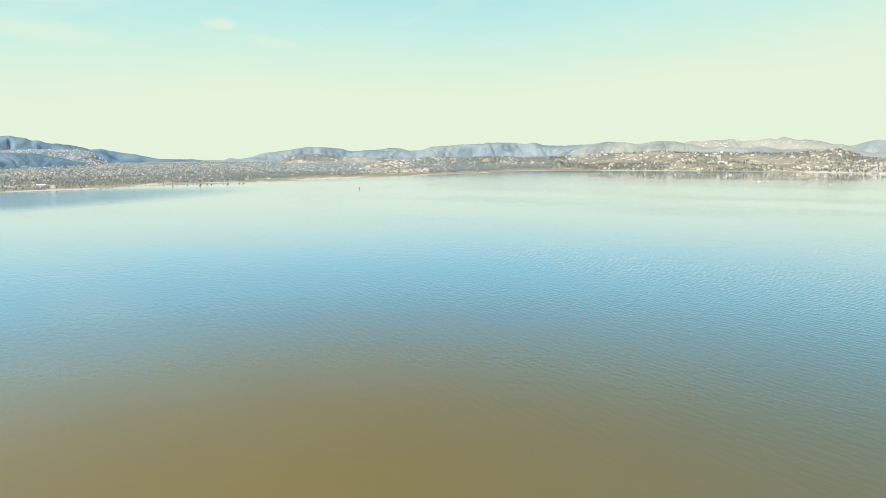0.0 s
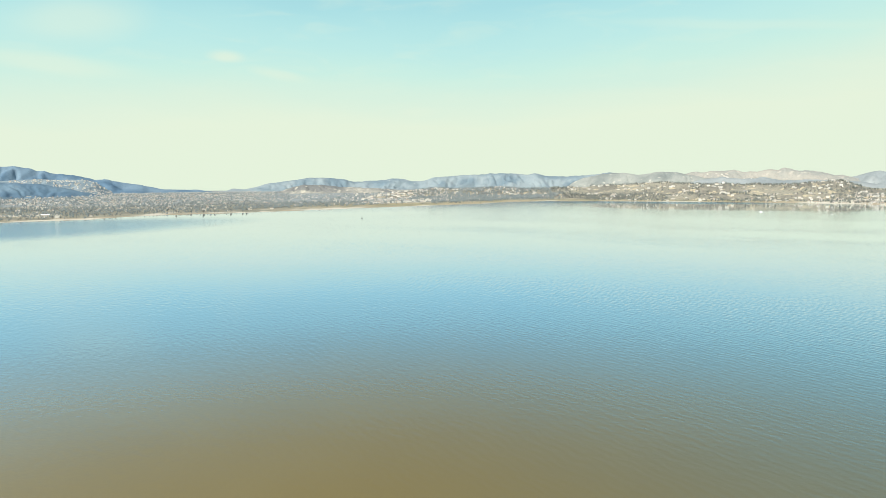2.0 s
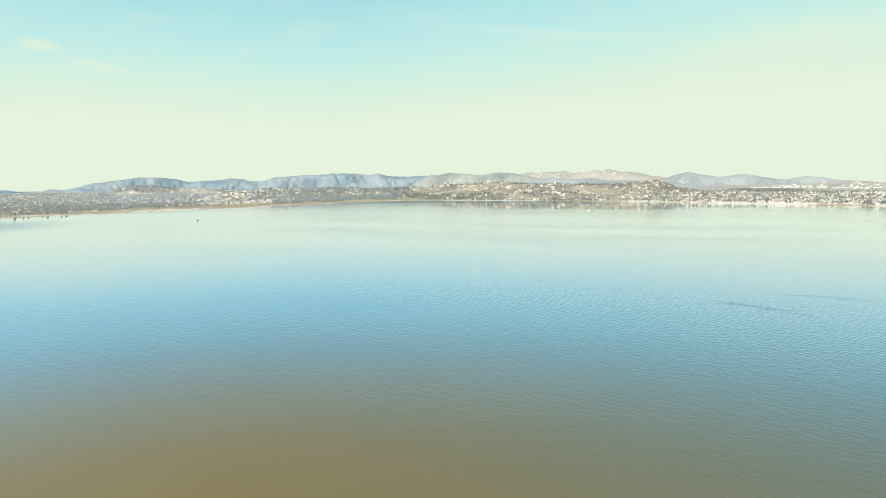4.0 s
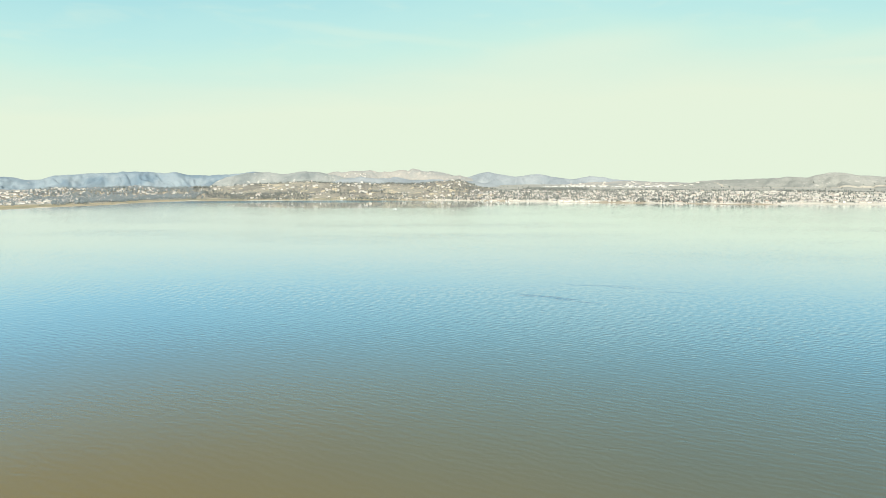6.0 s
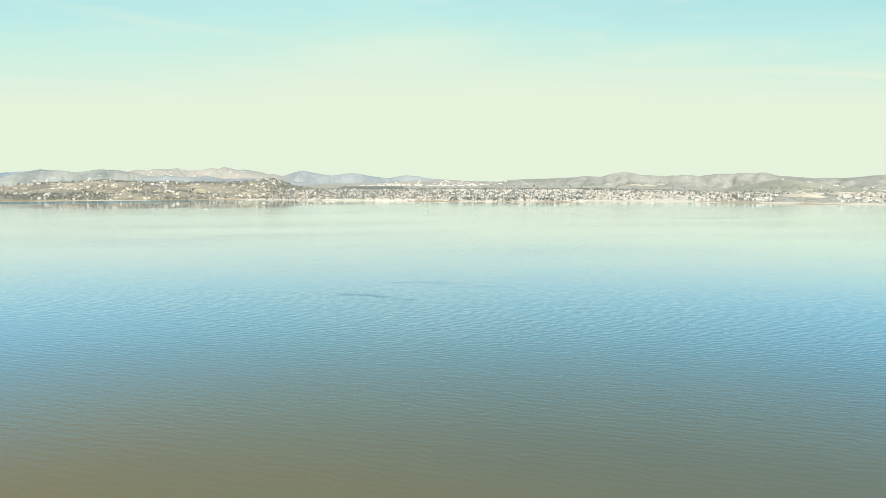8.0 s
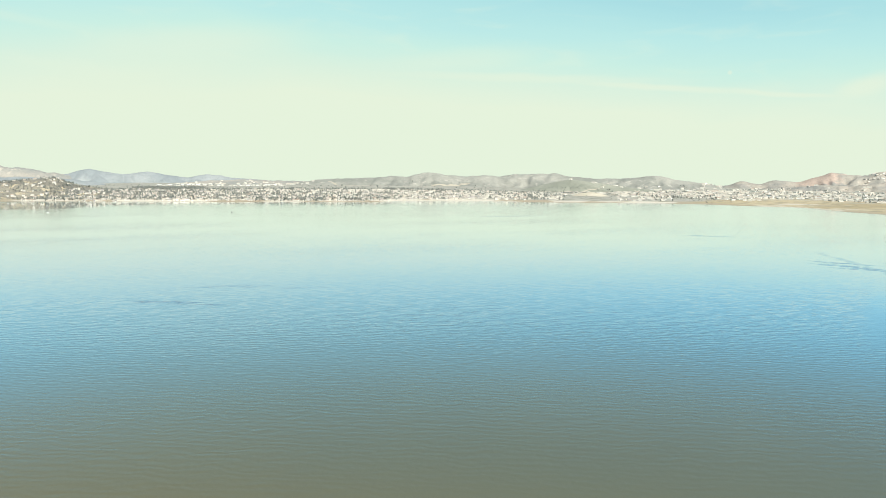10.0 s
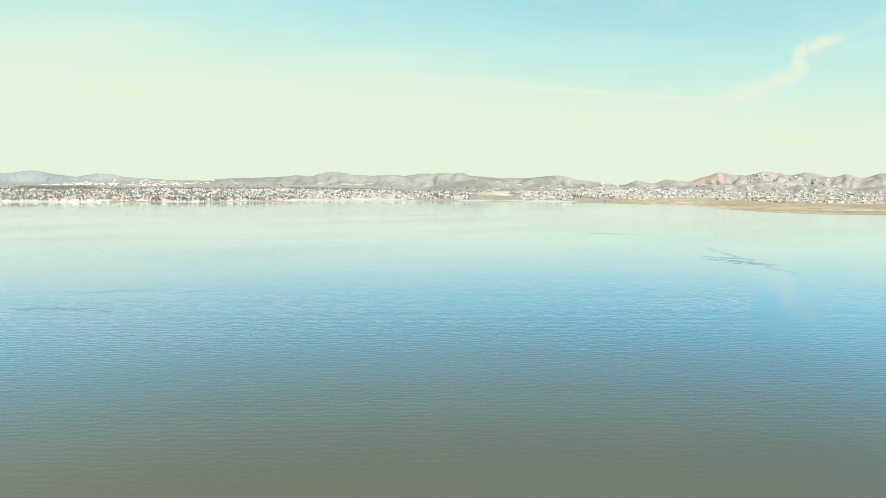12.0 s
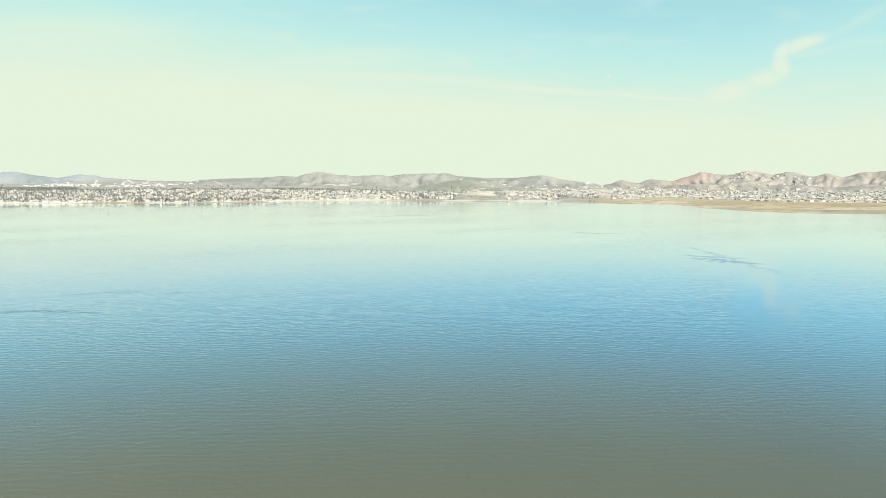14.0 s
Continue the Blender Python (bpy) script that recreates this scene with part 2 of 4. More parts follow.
MAT = {
    "ground": m_ground(),
    # west, spur, north, terrace, haze, pale: aerial haze put into the colours
    "west": m_hill("haze_blue_chaparral", (0.10, 0.165, 0.235), (0.17, 0.24, 0.305), (0.30, 0.32, 0.33), 0.7, 0.2),
    "spur": m_hill("hazed_dark_chaparral", (0.10, 0.16, 0.22), (0.15, 0.215, 0.27), (0.26, 0.28, 0.28), 0.72, 0.22),
    "north": m_hill("hazed_chaparral", (0.155, 0.205, 0.24), (0.25, 0.29, 0.305), (0.40, 0.40, 0.38), 0.68, 0.15),
    "terrace": m_hill("haze_blue_terrace", (0.17, 0.225, 0.265), (0.25, 0.29, 0.31), (0.42, 0.42, 0.40), 0.6, 0.2),
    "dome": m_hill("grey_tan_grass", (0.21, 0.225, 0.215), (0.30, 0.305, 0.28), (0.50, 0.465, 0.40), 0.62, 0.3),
    "haze": m_hill("haze_grey_chaparral", (0.245, 0.268, 0.275), (0.31, 0.327, 0.325), (0.41, 0.405, 0.38), 0.68, 0.28),
    "brown": m_hill("brown_ravined_soil", (0.175, 0.175, 0.17), (0.33, 0.31, 0.27), (0.48, 0.435, 0.36), 0.56, 0.3),
    "heights": m_hill("golden_grass_hills", (0.205, 0.19, 0.16), (0.30, 0.275, 0.22), (0.50, 0.42, 0.295), 0.55, 0.7, None, 5.0),
    "pale": m_hill("haze_pale_hills", (0.27, 0.27, 0.25), (0.35, 0.325, 0.285), (0.43, 0.385, 0.33), 0.58, 0.25),
    "grey": m_hill("grey_brown_hills", (0.25, 0.25, 0.22), (0.335, 0.325, 0.285), (0.45, 0.42, 0.365), 0.60, 0.3),
    "knoll": m_hill("grey_green_grass", (0.24, 0.245, 0.20), (0.305, 0.305, 0.25), (0.47, 0.43, 0.35), 0.64, 0.3),
    "rock": m_hill("tan_rocky_hills", (0.275, 0.265, 0.24), (0.39, 0.345, 0.29), (0.47, 0.42, 0.355), 0.6, 0.3, ((4640, 520, 80), (210, 170, 100), (0.46, 0.345, 0.285))),
    "bluff": m_hill("bare_sand_bluff", (0.44, 0.39, 0.31), (0.53, 0.475, 0.385), (0.58, 0.53, 0.44), 0.6, 0.1),
    "wall": m_plain("painted_stucco", (0.70, 0.68, 0.64), (0.58, 0.56, 0.52), 0.4, 0.85, "object", WALLS),
    "roof": m_plain("roof_shingle", (0.38, 0.34, 0.30), (0.28, 0.25, 0.22), 0.8, 0.8, "object", ROOFS),
    "far_wall": m_plain("far_painted_stucco", (0.70, 0.68, 0.64), (0.58, 0.56, 0.52), 0.4, 0.85, "island", WALLS),
    "far_roof": m_plain("far_roof_shingle", (0.38, 0.34, 0.30), (0.28, 0.25, 0.22), 0.8, 0.8, "island", ROOFS),
    "leaf": m_plain("leaves", (0.15, 0.17, 0.14), (0.21, 0.22, 0.185), 0.5, 0.8, "object", LEAVES),
    "far_leaf": m_plain("far_leaves", (0.15, 0.17, 0.14), (0.21, 0.22, 0.185), 0.5, 0.8, "island", LEAVES),
    "hazed_leaf": m_plain("hazed_leaves", (0.17, 0.20, 0.20), (0.23, 0.25, 0.24), 0.5, 0.8, "island", HAZED_LEAVES),
    "bark": m_plain("bark", (0.17, 0.13, 0.09), (0.10, 0.08, 0.06), 2.0, 0.9),
    "glass": m_plain("window_glass", (0.05, 0.06, 0.07), (0.08, 0.09, 0.10), 0.5, 0.12),
    "door": m_plain("painted_door", (0.25, 0.16, 0.10), (0.33, 0.22, 0.14), 1.0, 0.5),
    "white": m_plain("white_gelcoat", (0.80, 0.80, 0.78), (0.72, 0.72, 0.70), 1.0, 0.3),
    "dark": m_plain("dark_rubber", (0.04, 0.04, 0.045), (0.07, 0.07, 0.07), 1.0, 0.6),
    "red": m_plain("faded_red_paint", (0.35, 0.07, 0.05), (0.28, 0.06, 0.05), 1.0, 0.5),
    "timber": m_plain("weathered_timber", (0.34, 0.28, 0.21), (0.24, 0.20, 0.15), 0.8, 0.85),
    "track": m_plain("dirt_track", (0.46, 0.41, 0.33), (0.40, 0.35, 0.28), 0.1, 0.95),
    "cream": m_plain("cream_stucco", (0.68, 0.65, 0.59), (0.56, 0.53, 0.48), 0.3, 0.85),
    "pale_tile": m_plain("pale_roof_tile", (0.54, 0.49, 0.42), (0.44, 0.40, 0.34), 0.3, 0.85),
    "metal": m_plain("pale_metal_roofing", (0.74, 0.74, 0.72), (0.64, 0.64, 0.62), 0.1, 0.5),
}


def m_water():
    """Turbid brown-green lake water: ripples in crests, calm and ruffled patches."""
    k = Nodes("lake_water", 0.9, 0.0)
    # the body colour goes from pale tan in the west through brown to greener east
    sep = k.n("ShaderNodeSeparateXYZ")
    k.wire(k.pos, sep.inputs[0])
    eastward = k.math('ADD', sep.outputs[0], k.math('MULTIPLY', k.math('SUBTRACT', k.noise(0.006, 3), 0.5), 100.0))
    c = k.mix(k.step(eastward, -50, 190), (0.180, 0.134, 0.047), (0.116, 0.124, 0.086))
    c = k.mix(k.step(eastward, -280, 0, 1.0, 0.0), c, (0.272, 0.232, 0.142))
    k.colour(c)
    turn = radians(48)
    long = k.noise(0.29, 2, (0.62, 1.0, 1.0), turn, distortion=0.3)
    short = k.noise(0.66, 2, (0.7, 1.0, 1.0), turn - 0.5)
    turned = k.n("ShaderNodeMapping", Rotation=(0, 0, turn + 0.25))
    k.wire(k.pos, turned.inputs[0])
    train = k.n("ShaderNodeTexWave", Scale=0.09, Distortion=7.0, Detail=2.0)
    train.inputs["Detail Scale"].default_value = 1.1
    train.bands_direction = 'Y'
    k.wire(turned.outputs[0], train.inputs["Vector"])
    patch = k.step(k.noise(0.004, 4, (0.35, 1.0, 1.0), radians(30)), 0.36, 0.64, 0.4, 1.05)
    h = k.math('ADD', k.math('MULTIPLY', long, 0.75), k.math('MULTIPLY', short, 0.3))
    h = k.math('SUBTRACT', k.math('ADD', h, k.math('MULTIPLY', train.outputs["Fac"], 0.16)), 0.605)
    # the water lies in the lee of the far shore
    away = k.n("ShaderNodeVectorMath")
    away.operation = 'LENGTH'
    k.wire(k.pos, away.inputs[0])
    h = k.math('MULTIPLY', k.math('MULTIPLY', h, patch), k.step(away.outputs["Value"], 700, 2000, 1.0, 0.24))
    h = k.math('MULTIPLY', h, k.step(away.outputs["Value"], 90, 480, 0.65, 1.0))
    # still water that mirrors the banks
    calm = None
    for x, y, length, width, deg in ((820, 1930, 560, 290, -24), (1540, 1720, 420, 120, -46), (-330, 1600, 420, 160, 20), (520, 6, 190, 26, 1)):
        mp = k.n("ShaderNodeMapping", Location=(x, y, 0), Rotation=(0, 0, radians(deg)), Scale=(length, width, 1))
        mp.vector_type = 'TEXTURE'
        k.wire(k.pos, mp.inputs[0])
        g = k.t.nodes.new("ShaderNodeTexGradient")
        g.gradient_type = 'SPHERICAL'
        k.wire(mp.outputs[0], g.inputs[0])
        one = k.step(g.outputs["Fac"], 0.0, 0.45)
        calm = one if calm is None else k.math('MAXIMUM', calm, one)
    h = k.math('MULTIPLY', h, k.math('SUBTRACT', 1.0, k.math('MULTIPLY', calm, 0.75)))
    # ruffled streaks left by gusts and passing boats
    wobble = k.n("ShaderNodeTexNoise", Scale=0.05, Detail=3.0)
    k.wire(k.pos, wobble.inputs["Vector"])
    shift = k.t.nodes.new("ShaderNodeVectorMath")
    shift.operation = 'MULTIPLY_ADD'
    k.wire(wobble.outputs["Color"], shift.inputs[0])
    shift.inputs[1].default_value = (26, 26, 0)
    k.wire(k.pos, shift.inputs[2])
    ruffle = None
    torn = k.step(k.noise(0.16, 3, (0.4, 1.0, 1.0), radians(20)), 0.34, 0.52)
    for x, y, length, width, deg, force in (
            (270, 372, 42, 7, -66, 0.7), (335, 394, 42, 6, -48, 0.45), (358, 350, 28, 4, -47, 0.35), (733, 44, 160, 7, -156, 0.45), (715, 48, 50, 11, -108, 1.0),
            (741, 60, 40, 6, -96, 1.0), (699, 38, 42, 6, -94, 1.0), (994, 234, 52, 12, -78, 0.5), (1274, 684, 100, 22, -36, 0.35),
            # the last one also stands for the mountains' dark reflection, put in by tint
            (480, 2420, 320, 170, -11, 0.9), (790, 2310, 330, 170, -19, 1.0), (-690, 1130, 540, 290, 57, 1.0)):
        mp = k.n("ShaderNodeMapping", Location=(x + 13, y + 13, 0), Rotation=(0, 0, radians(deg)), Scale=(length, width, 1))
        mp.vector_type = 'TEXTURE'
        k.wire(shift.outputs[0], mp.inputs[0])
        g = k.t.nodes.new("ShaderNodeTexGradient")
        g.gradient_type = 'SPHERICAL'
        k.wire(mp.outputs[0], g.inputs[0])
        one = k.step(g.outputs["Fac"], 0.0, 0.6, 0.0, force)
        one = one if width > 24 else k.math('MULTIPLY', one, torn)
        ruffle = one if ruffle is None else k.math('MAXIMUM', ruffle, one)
    chop = k.noise(0.5, 2, (0.5, 1.0, 1.0), turn)
    h = k.math('MULTIPLY', h, k.math('ADD', 1.0, k.math('MULTIPLY', ruffle, 1.3)))
    h = k.math('ADD', h, k.math('MULTIPLY', k.math('MULTIPLY', ruffle, k.math('SUBTRACT', chop, 0.5)), 0.75))
    k.bump(h, 1.0, 0.175)
    normal = k.b.inputs["Normal"].links[0].from_socket
    # the sheen of the surface over the turbid body
    gloss = k.n("ShaderNodeBsdfGlossy", Roughness=0.05)
    k.wire(normal, gloss.inputs["Normal"])
    sheen = k.step(away.outputs["Value"], 700, 2100, 0.05, 0.10)
    k.wire(k.math('MULTIPLY', sheen, k.math('SUBTRACT', 1.0, k.math('MULTIPLY', calm, 0.5))), gloss.inputs["Roughness"])
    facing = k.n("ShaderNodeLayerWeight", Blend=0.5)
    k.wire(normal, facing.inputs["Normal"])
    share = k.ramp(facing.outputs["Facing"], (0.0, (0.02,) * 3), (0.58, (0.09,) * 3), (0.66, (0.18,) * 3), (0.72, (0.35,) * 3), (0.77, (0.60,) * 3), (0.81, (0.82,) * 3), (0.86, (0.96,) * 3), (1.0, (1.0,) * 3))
    # reflection tint by viewing angle: the blue of higher sky is put in
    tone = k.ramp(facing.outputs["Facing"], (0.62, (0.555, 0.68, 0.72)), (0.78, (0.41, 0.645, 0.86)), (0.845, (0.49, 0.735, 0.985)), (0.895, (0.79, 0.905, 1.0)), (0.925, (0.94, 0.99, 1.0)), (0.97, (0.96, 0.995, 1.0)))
    west_tone = k.ramp(facing.outputs["Facing"], (0.62, (0.58, 0.67, 0.71)), (0.78, (0.44, 0.635, 0.85)), (0.845, (0.52, 0.72, 0.97)), (0.895, (0.79, 0.87, 1.0)), (0.925, (0.90, 0.94, 1.0)), (0.97, (0.92, 0.945, 1.0)))
    # a second tint greys the reflection over the western water
    tone = k.mix(k.step(sep.outputs[0], 0, 1150), west_tone, tone)
    # ruffles get a darker, bluer tint in place of mirroring the sky higher up
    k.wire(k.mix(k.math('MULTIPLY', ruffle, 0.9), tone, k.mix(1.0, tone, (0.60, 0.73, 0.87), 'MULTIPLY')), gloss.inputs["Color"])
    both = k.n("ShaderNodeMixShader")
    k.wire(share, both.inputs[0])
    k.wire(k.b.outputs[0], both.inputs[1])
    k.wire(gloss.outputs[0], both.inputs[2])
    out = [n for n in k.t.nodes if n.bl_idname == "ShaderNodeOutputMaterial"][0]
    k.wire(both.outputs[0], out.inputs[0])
    return k.mat


MAT["water"] = m_water()

# ---- helpers for meshes ----


def mesh_from(name, verts, faces, mats, slots=None, smooth=False):
    me = bpy.data.meshes.new(name)
    me.from_pydata(verts, [], faces)
    for m in mats:
        me.materials.append(m)
    if slots is not None:
        me.polygons.foreach_set("material_index", np.asarray(slots, dtype=np.int32))
    if smooth:
        me.polygons.foreach_set("use_smooth", np.ones(len(me.polygons), dtype=bool))
    me.update()
    return me


def mesh_of(name, bm, mat, smooth=False):
    me = bpy.data.meshes.new(name)
    bm.normal_update()
    bm.to_mesh(me)
    bm.free()
    me.materials.append(mat)
    if smooth:
        me.polygons.foreach_set("use_smooth", np.ones(len(me.polygons), dtype=bool))
    return me


def part(name, bm, mat, parent, label="", smooth=False):
    ob = new(name, mesh_of(name, bm, mat, smooth))
    ob.parent = parent
    if label:
        tagged(ob, label)
    return ob


def box(bm, x, y, z, sx, sy, sz, turn=0.0, bevel=0.0):
    """A block, its base centred on (x, y, z)."""
    made = bmesh.ops.create_cube(bm, size=1.0)["verts"]
    bmesh.ops.scale(bm, verts=made, vec=(sx, sy, sz))
    if bevel:
        edges = list({e for v in made for e in v.link_edges})
        made = list({v for f in bmesh.ops.bevel(bm, geom=edges, offset=bevel, segments=1, affect='EDGES', profile=0.5)["faces"] for v in f.verts} | {v for v in made if v.is_valid})
    if turn:
        bmesh.ops.rotate(bm, verts=made, matrix=Matrix.Rotation(turn, 3, 'Z'))
    bmesh.ops.translate(bm, verts=made, vec=(x, y, z + sz / 2))
    return bm


def cone(bm, x, y, z, r1, r2, h, n=8, tilt=(0, 0)):
    made = bmesh.ops.create_cone(bm, cap_ends=True, segments=n, radius1=r1, radius2=r2, depth=h)["verts"]
    bmesh.ops.translate(bm, verts=made, vec=(0, 0, h / 2))
    bmesh.ops.rotate(bm, verts=made, matrix=Euler((tilt[0], tilt[1], 0)).to_matrix())
    bmesh.ops.translate(bm, verts=made, vec=(x, y, z))
    return bm


# ---- land forms ----


def value_noise(x, y, seed=0):
    xi, yi = np.floor(x), np.floor(y)
    fx, fy = x - xi, y - yi
    fx, fy = fx * fx * (3 - 2 * fx), fy * fy * (3 - 2 * fy)

    def cell(a, b):
        s = np.sin(a * 127.1 + b * 311.7 + seed * 74.7) * 43758.5453
        return s - np.floor(s)
    return (cell(xi, yi) * (1 - fx) + cell(xi + 1, yi) * fx) * (1 - fy) + (cell(xi, yi + 1) * (1 - fx) + cell(xi + 1, yi + 1) * fx) * fy


def fbm(x, y, octaves=4, seed=0):
    total, amp, norm = 0.0, 1.0, 0.0
    for o in range(octaves):
        total = total + amp * value_noise(x * 2 ** o, y * 2 ** o, seed + o)
        norm += amp
        amp *= 0.5
    return total / norm


def place(heading, r):
    a = np.radians(heading)
    return r * np.sin(a), r * np.cos(a)


# the lake's edge: heading, distance from the middle of the view
SHORE = [(-180, 938), (-130, 1000), (-90, 1188), (-60, 1400), (-31, 1562), (-28, 1582), (-26, 1585), (-24, 1675), (-22, 1718), (-16.6, 1759),
         (-12.4, 1840), (-8, 1938), (-3.7, 2081), (0, 2200), (3, 2312), (5, 2481), (8.4, 2600), (14, 2569), (20, 2544), (25.5, 2481),
         (31, 2400), (36, 2325), (44, 2269), (51, 2250), (52.7, 2350), (60, 2381), (66, 2300), (74.5, 2338), (79.6, 2194), (83, 2144),
         (85, 1969), (87, 1888), (89, 1800), (92.3, 1791), (96.3, 1844), (110, 1562), (140, 1062), (180, 938)]
# heading, width of the first slope, its rise, the rise beyond it
PLAIN = [(-180, 375, 0.02, 0.01), (-32, 750, 0.004, 0.004), (-16, 750, 0.004, 0.004), (-6, 625, 0.006, 0.004), (0, 375, 0.02, 0.006),
         (8, 375, 0.03, 0.006), (28, 375, 0.03, 0.006), (34, 525, 0.045, 0.006), (48, 525, 0.048, 0.004), (58, 525, 0.040, 0.006), (66, 375, 0.022, 0.008),
         (74, 625, 0.014, 0.009), (80, 750, 0.003, 0.012), (97, 1125, 0.002, 0.012), (180, 375, 0.02, 0.01)]


def inland(x, y):
    """Metres from the shore, inland."""
    r, h = np.hypot(x, y), np.degrees(np.arctan2(x, y))
    edge = np.interp(h, [p[0] for p in SHORE], [p[1] for p in SHORE])
    return r - edge + 26 * (fbm(x / 90, y / 90, 3, 3) - 0.5) + 60 * (fbm(x / 420, y / 420, 2, 9) - 0.5) * (np.abs(h - 90) < 8)


def plain_height(x, y):
    h, s = np.degrees(np.arctan2(x, y)), inland(x, y)
    heads = [p[0] for p in PLAIN]
    w, up, on = (np.interp(h, heads, [p[k] for p in PLAIN]) for k in (1, 2, 3))
    land = 0.9 * np.clip(s / (18 + 70 * fbm(x / 300, y / 300, 2, 13)), 0, 1) + up * np.clip(s - 45, 0, w) + on * np.maximum(s - 45 - w, 0)
    land = land + 3.6 * np.clip((s - 8) / 70, 0, 1) * np.clip((h - 27) / 4, 0, 1) * np.clip((77 - h) / 3, 0, 1)
    land = land + np.clip(s / 300, 0, 1) * 4.0 * (fbm(x / 160, y / 160, 4, 5) - 0.5)
    r = np.hypot(x, y)
    # a narrow lagoon behind the grassy spit
    land = land - 3.2 * np.exp(-((r - 2060 - 30 * np.sin(h)) / 30) ** 2) * np.clip((h - 90.2) / 0.8, 0, 1) * np.clip((100 - h), 0, 1)
    return np.where(s > 0, land, np.maximum(s * 0.04, -5.0))


class Ridge:
    """A line of hills: crest points (heading, distance, height), and the lengths of the slopes before and behind."""

    def __init__(self, crest, near, far, seed, gully=0.62, wave=150.0, blur=0.13, fuzz=0.05, rough=1.0):
        fine = np.arange(crest[0][0], crest[-1][0] + 0.01, 0.05)
        k = np.exp(-0.5 * (np.arange(-20, 21) * 0.05 / blur) ** 2)
        smooth = lambda v: np.convolve(np.pad(np.interp(fine, [c[0] for c in crest], v), 20, mode="edge"), k / k.sum(), "valid")
        self.h, self.r, self.z = fine, smooth([c[1] for c in crest]), smooth([c[2] for c in crest])
        self.near, self.far, self.seed, self.gully, self.wave, self.fuzz, self.rough = near, far, seed, gully, wave, fuzz, rough

    def height(self, x, y):
        r, h = np.hypot(x, y), np.degrees(np.arctan2(x, y))
        rc = np.interp(h, self.h, self.r)
        v = np.where(r < rc, (r - rc) / self.near, (r - rc) / self.far)
        g = np.exp(1.0 - np.sqrt(1.0 + (2.1 * v) ** 2))
        d, along = r - rc, np.radians(h) * rc
        # ravines run down at changing slants and branch on the way
        slant = 2.6 * (fbm(along / 520, along * 0 + 1.7, 2, self.seed + 7) - 0.5)
        bend = (fbm(x / 150, y / 150, 3, self.seed + 8) - 0.5) * 0.9 * self.wave
        arc = along + (slant * d + bend) * np.clip(1.8 * (1 - g), 0, 1)
        def cut(n, sharp):
            return (1 - np.minimum(1, np.abs(n - 0.5) * sharp)) ** 1.5
        rib = 0.6 * cut(fbm(arc / self.wave, d / (3 * self.wave), 3, self.seed), 5.0)
        rib = rib + 0.4 * cut(fbm((arc - 0.9 * slant * d) / self.wave * 2.1, d / self.wave, 3, self.seed + 4), 5.0)
        top = np.interp(h, self.h, self.z, left=-6, right=-6)
        top = top * (1 + self.fuzz * 2 * (fbm(arc / 38, arc * 0 + 3.3, 3, self.seed + 2) - 0.5))
        knee = 1.0 * top * g * (1 - g) * (fbm(x / 210, y / 210, 3, self.seed + 9) - 0.46)
        lumps = knee + 8.0 * (fbm(x / 62, y / 62, 4, self.seed + 5) - 0.5) * np.clip(top * g / 25, 0, 1) * self.rough
        return lumps + top * g * (1 - self.gully * rib * np.clip(2.2 * (1 - g), 0, 1) * np.clip(g * 4, 0, 1)) - 3.0 * (1 - g)

    def mesh(self, name, mat, step=9.0, rows=112):
        rm = float(self.r.mean())
        n = int(np.radians(self.h[-1] - self.h[0]) * rm / step)
        hh = np.linspace(self.h[0], self.h[-1], n)
        v = np.linspace(-2.6, 1.8, rows)
        H, V = np.meshgrid(hh, v, indexing="ij")
        rc = np.interp(H, self.h, self.r)
        R = np.minimum(rc + np.where(V < 0, V * self.near, V * self.far), 4960)
        X, Y = place(H, R)
        return grid_mesh(name, X, Y, self.height(X, Y), mat)


def grid_mesh(name, X, Y, Z, mat, keep=None):
    n, m = X.shape
    idx = np.arange(n * m).reshape(n, m)
    f = np.stack([idx[:-1, :-1], idx[:-1, 1:], idx[1:, 1:], idx[1:, :-1]], -1).reshape(-1, 4)
    if keep is not None:
        f = f[keep[f].all(1)]
    # turn the faces upwards
    a, b, c = (np.stack([X.ravel()[f[:, k]], Y.ravel()[f[:, k]]], -1) for k in (0, 1, 2))
    if ((b - a)[:, 0] * (c - a)[:, 1] - (b - a)[:, 1] * (c - a)[:, 0]).mean() < 0:
        f = f[:, ::-1]
    me = bpy.data.meshes.new(name)
    me.vertices.add(n * m)
    me.vertices.foreach_set("co", np.stack([X, Y, Z], -1).astype(np.float32).ravel())
    me.loops.add(f.size)
    me.loops.foreach_set("vertex_index", f.astype(np.int32).ravel())
    me.polygons.add(len(f))
    me.polygons.foreach_set("loop_start", np.arange(0, f.size, 4, dtype=np.int32))
    me.polygons.foreach_set("use_smooth", np.ones(len(f), dtype=bool))
    me.update(calc_edges=True)
    me.validate()
    me.materials.append(mat)
    return me


